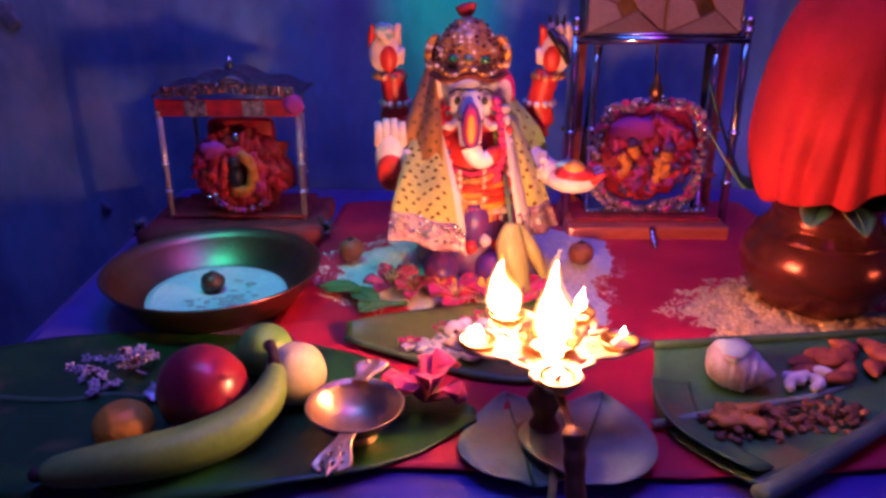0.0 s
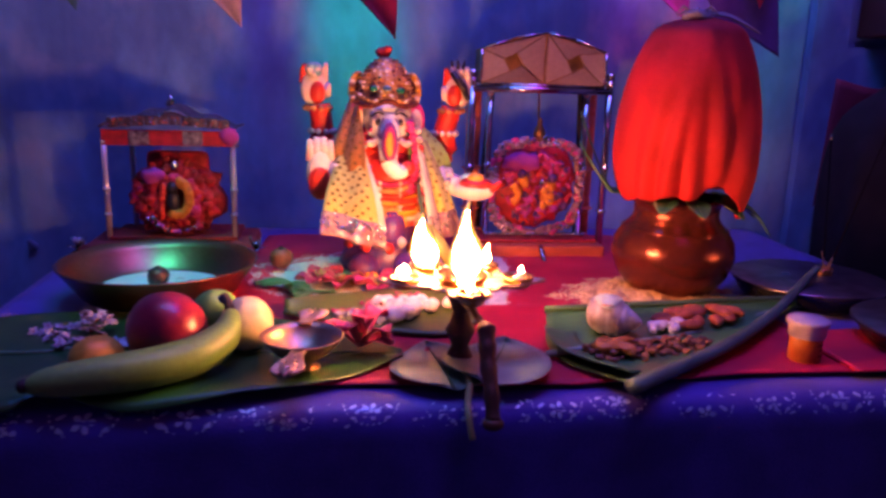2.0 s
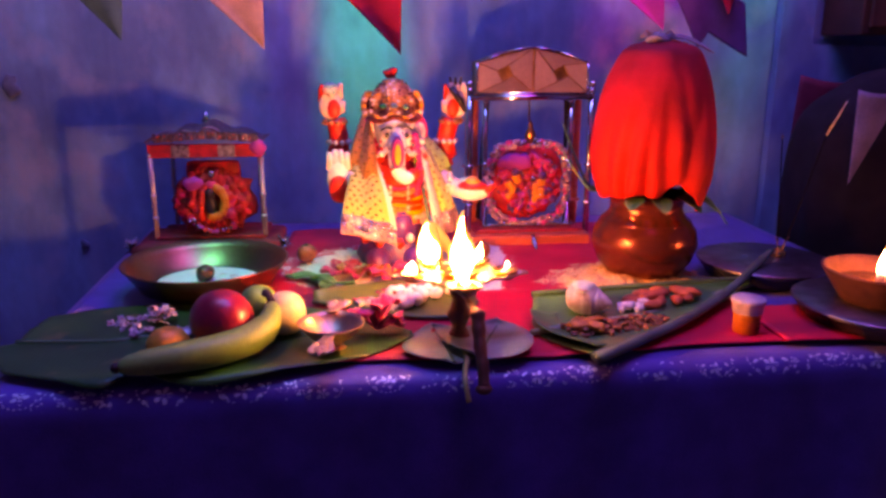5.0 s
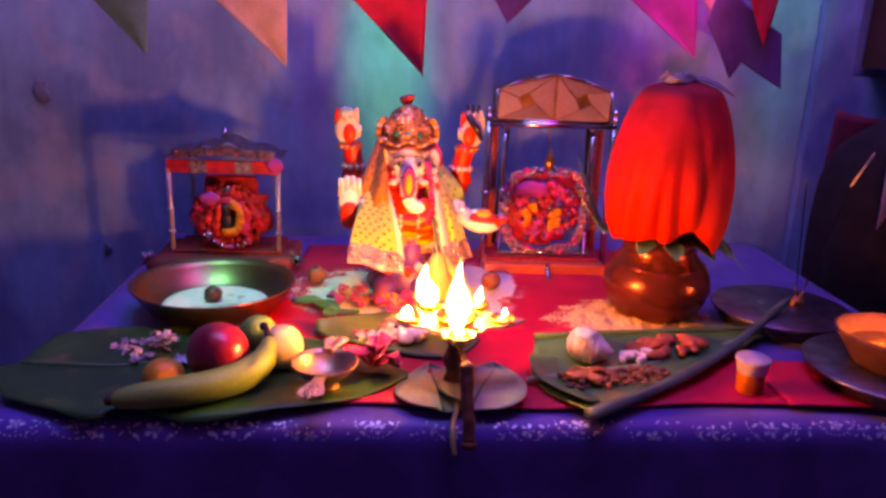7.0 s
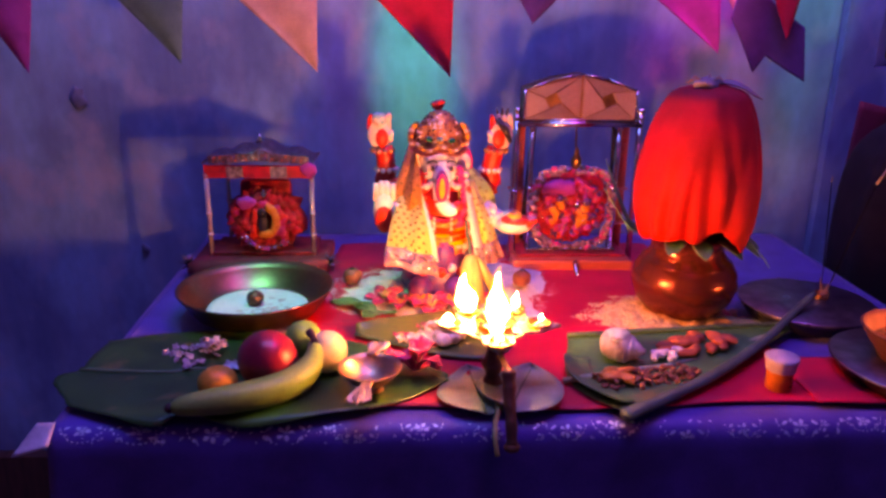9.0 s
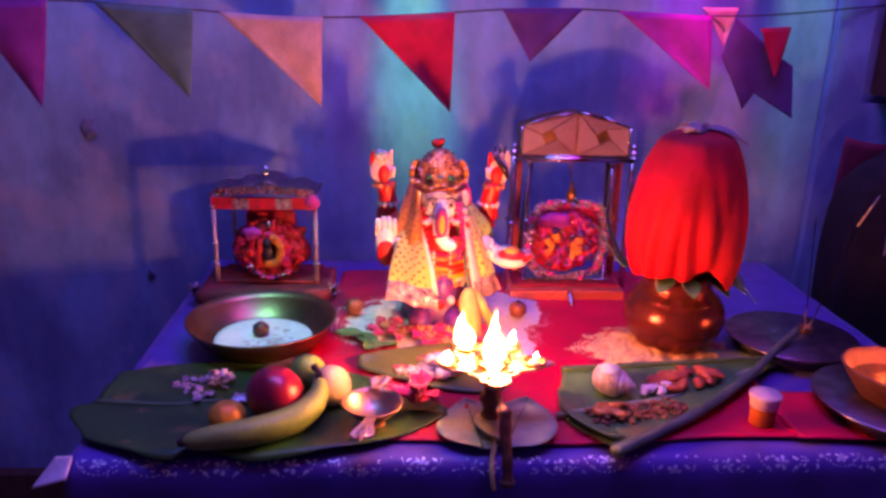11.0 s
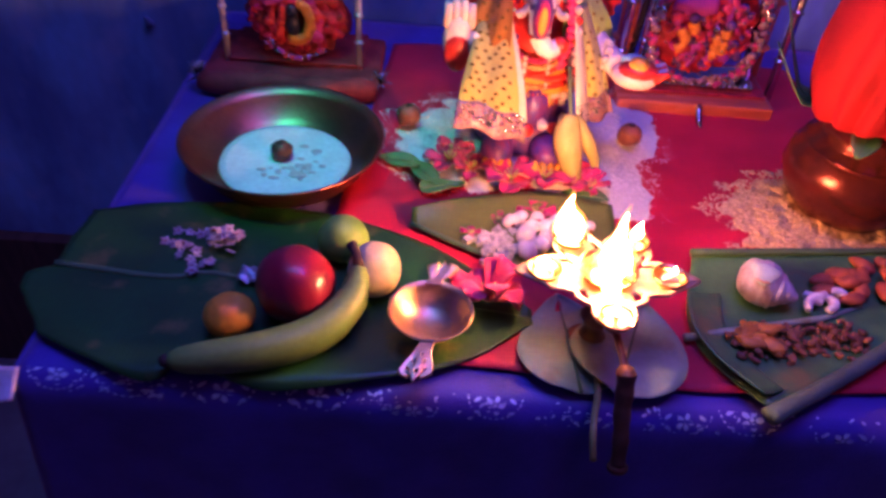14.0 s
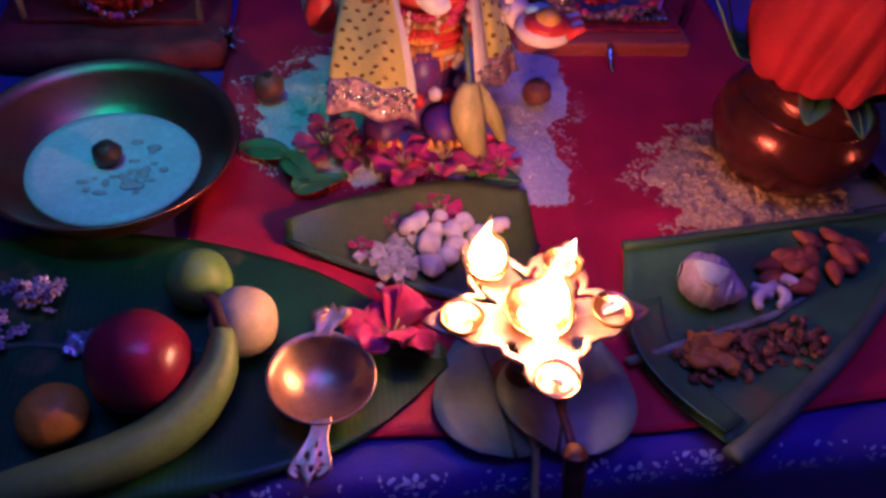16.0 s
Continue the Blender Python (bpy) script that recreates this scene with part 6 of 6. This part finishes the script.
tube(bm, [(0.455, 0.665, T + 0.007), (0.492, 0.662, T + 0.006)], 0.001, 6)
solo("matchstick", bm, STICK, (0, 0, 0), "pale burnt stick lying on the plate", "stick")

diya = thing("clay_lamp", (0.540, 0.460, T + 0.005), "orange baked clay oil lamp burning on a plate", "oil lamp")
part("bowl", lathe(nb(), [(0.0, 0.0), (0.022, 0.0), (0.027, 0.007), (0.039, 0.022), (0.053, 0.043), (0.0595, 0.053), (0.0605, 0.0555), (0.058, 0.0565), (0.052, 0.047), (0.036, 0.026), (0.0, 0.021)], 48), CLAY, diya)
part("oil", lathe(nb(), [(0.0, 0.038), (0.0445, 0.038), (0.0462, 0.0395), (0.0, 0.0398)], 40), OIL, diya)
part("wick", tube(nb(), [(0.0, 0.0, 0.038), (0.0, 0.0, 0.052)], [0.005, 0.004], 10), SEED, diya)
f7 = thing("clay_lamp_flame", (0.540, 0.460, T + 0.005), "steady yellow flame in the clay lamp", "flame")
flame((0.0, 0.0, 0.050), 0.026, 0.0044, 12, f7)

bottle = thing("powder_bottle", (0.377, 0.440, T + 0.0025), "small orange plastic bottle with white cap", "bottle")
part("body", lathe(nb(), [(0.0, 0.0), (0.0140, 0.0), (0.0152, 0.0015), (0.0152, 0.025), (0.0140, 0.026), (0.0, 0.026)], 32), ORANGEPLASTIC, bottle)
part("cap", lathe(nb(), [(0.0165, 0.0235), (0.0172, 0.0245), (0.0178, 0.0340), (0.0195, 0.0355), (0.0195, 0.0390), (0.0180, 0.0402), (0.0, 0.0405)], 40, 0, (0, 0, 0), lambda a, z: 1 + 0.012 * math.sin(30 * a)), WHITEPLASTIC, bottle, "white ribbed screw cap")
bm = nb()
for z, w in ((0.007, 0.7), (0.012, 0.5), (0.017, 0.8)):
    sheet(bm, lambda u, v: (0.0157 * math.cos(-0.9 + w * (u - 0.5)), 0.0157 * math.sin(-0.9 + w * (u - 0.5)), z + 0.002 * v), 6, 1, 0.0004)
part("label_bars", bm, LABELPRINT, bottle)
bottle.scale = (0.9, 0.9, 0.96)

# ---- bunting ----


def string_y(x):
    return 0.935 + 0.09 * x


def string_z(x):
    return 1.178 + 0.035 * max(0, x - 0.05) + 0.008 * math.sin(9 * x)


bunting = thing("bunting_string", (0, 0, 0), "dark cord strung before the wall for flags", "bunting")
part("cord", tube(nb(), [(-1.3 + 2.6 * k / 60, string_y(-1.3 + 2.6 * k / 60), string_z(-1.3 + 2.6 * k / 60) + 0.0015) for k in range(61)], 0.0016, 6), CORD, bunting)


def flag(x0, x1, tipx, tipz, colour, label, dy=0.0, lift=0.0):
    obj = thing("bunting_flag", (0, 0, 0), label, "flag", "bunting flags")

    def fn(u, v):
        a = Vector((x0, string_y(x0) + dy, string_z(x0) + lift))
        b = Vector((x1, string_y(x1) + dy, string_z(x1) + lift))
        tip = Vector((tipx, string_y(tipx) + dy - 0.004, tipz))
        p = a.lerp(b, u).lerp(tip, v)
        return (p.x, p.y - 0.0045 - 0.005 * math.sin(u * 5 + x0 * 30) * (1 - v) * v * 3, p.z)
    part("felt", sheet(nb(), fn, 12, 14, 0.0016), FLAGS[colour], obj)
    bm = nb()
    tube(bm, [(x0 + (x1 - x0) * k / 6, string_y(x0 + (x1 - x0) * k / 6) + dy - 0.003, string_z(x0 + (x1 - x0) * k / 6) + lift) for k in range(7)], 0.003, 6)
    part("hem", bm, FLAGS[colour], obj)


flag(-0.655, -0.540, -0.562, 1.036, "magenta", "magenta felt triangle on the bunting")
flag(-0.475, -0.338, -0.350, 1.050, "green", "dull green felt triangle on the bunting")
flag(-0.300, -0.150, -0.154, 1.038, "tan", "tan felt triangle on the bunting")
flag(-0.092, 0.052, 0.048, 1.031, "red", "red felt triangle on the bunting")
flag(0.128, 0.254, 0.174, 1.112, "purple", "dark purple felt flag folded short on the bunting")
flag(0.318, 0.472, 0.482, 1.069, "pink", "bright pink felt triangle on the bunting")
flag(0.462, 0.522, 0.503, 1.137, "tan", "tan felt triangle on the bunting", 0.012, 0.012)
tails = thing("bunting_flag", (0, 0, 0), "dark indigo swallow-tailed felt flag on the bunting", "flag", "bunting flags")
part("felt", sheet(nb(), lambda u, v: (0.490 + 0.135 * u + 0.016 * (1 - v) * (1 - u) - 0.012 * (1 - v) * u, 0.962 - 0.006 * math.sin(u * 6 + 1), string_z(0.5) * (1 - v) - 0.075 * u * (1 - v) + v * (
    (1.125 - 0.085 * u / 0.36) if u < 0.36 else (1.040 + 0.026 * (u - 0.36) / 0.14) if u < 0.5 else (1.066 - 0.040 * (u - 0.5) / 0.5))), 50, 16, 0.0016), FLAGS["indigo"], tails)
flag(0.548, 0.598, 0.580, 1.094, "red", "small red felt triangle on the bunting", -0.03, -0.02)
flag(-0.85, -0.71, -0.74, 1.03, "red", "red felt triangle on the bunting")

# ---- dark covered stand and wall things at the side ----
stand = thing("covered_stand", (0.90, 0.85, 0), "tall stand under a black cloth cover beside the table", "stand")


def cover(u, v):
    a = 2 * math.pi * u
    z = profile([(0, 1.015), (0.10, 1.008), (0.2, 0.985), (0.35, 0.90), (1.0, 0.02)], v)
    r = profile([(0, 0.01), (0.08, 0.09), (0.18, 0.150), (0.32, 0.222), (0.42, 0.235), (0.6, 0.222), (1.0, 0.222)], v)
    r *= 1 + 0.05 * math.sin(9 * a + 2 * math.sin(2 * a)) * v
    ca, sa = math.cos(a), math.sin(a)
    return (r * abs(ca) ** 0.7 * (1 if ca > 0 else -1), 0.36 * r * abs(sa) ** 0.7 * (1 if sa > 0 else -1), z)


part("cover", sheet(nb(), cover, 72, 40, 0.002), BLACK, stand)
part("frame", block(nb(), (-0.10, -0.05, 0.0), (0.10, 0.05, 0.86), 0.01), WOOD, stand)


def pennant(name, corners, material, label):
    a, b, c = (Vector(q) for q in corners)
    obj = thing(name, (0, 0, 0), label, "flag")

    def fn(u, v):
        p = a.lerp(b, u).lerp(c, v)
        return (p.x, p.y - 0.004 * math.sin(5 * u) * (1 - v), p.z - 0.006 * math.sin(math.pi * u) * (1 - v))
    part("felt", sheet(nb(), fn, 12, 14, 0.0016), material, obj)


pennant("red_pennant", ((0.722, 0.955, 0.998), (0.84, 0.965, 0.985), (0.712, 0.955, 0.80)), FLAGS["maroon"], "dark red cloth pennant hanging behind the covered stand")
pennant("grey_pennant", ((0.690, 0.755, 0.985), (0.765, 0.755, 0.985), (0.692, 0.752, 0.850)), GREYCLOTH, "grey cloth pennant pinned on the black cover")
shelf = thing("wall_cupboard", (0.992, 0.974, 1.062), "dark wooden cupboard fixed on the wall above", "cupboard")
part("carcass", block(nb(), (-0.20, -0.06, 0.0), (0.20, 0.05, 0.36), 0.004), WOOD, shelf)
part("door", block(nb(), (-0.19, -0.070, 0.012), (-0.004, -0.061, 0.35), 0.003), WOOD, shelf)
part("door", block(nb(), (0.004, -0.070, 0.012), (0.19, -0.061, 0.35), 0.003), WOOD, shelf)
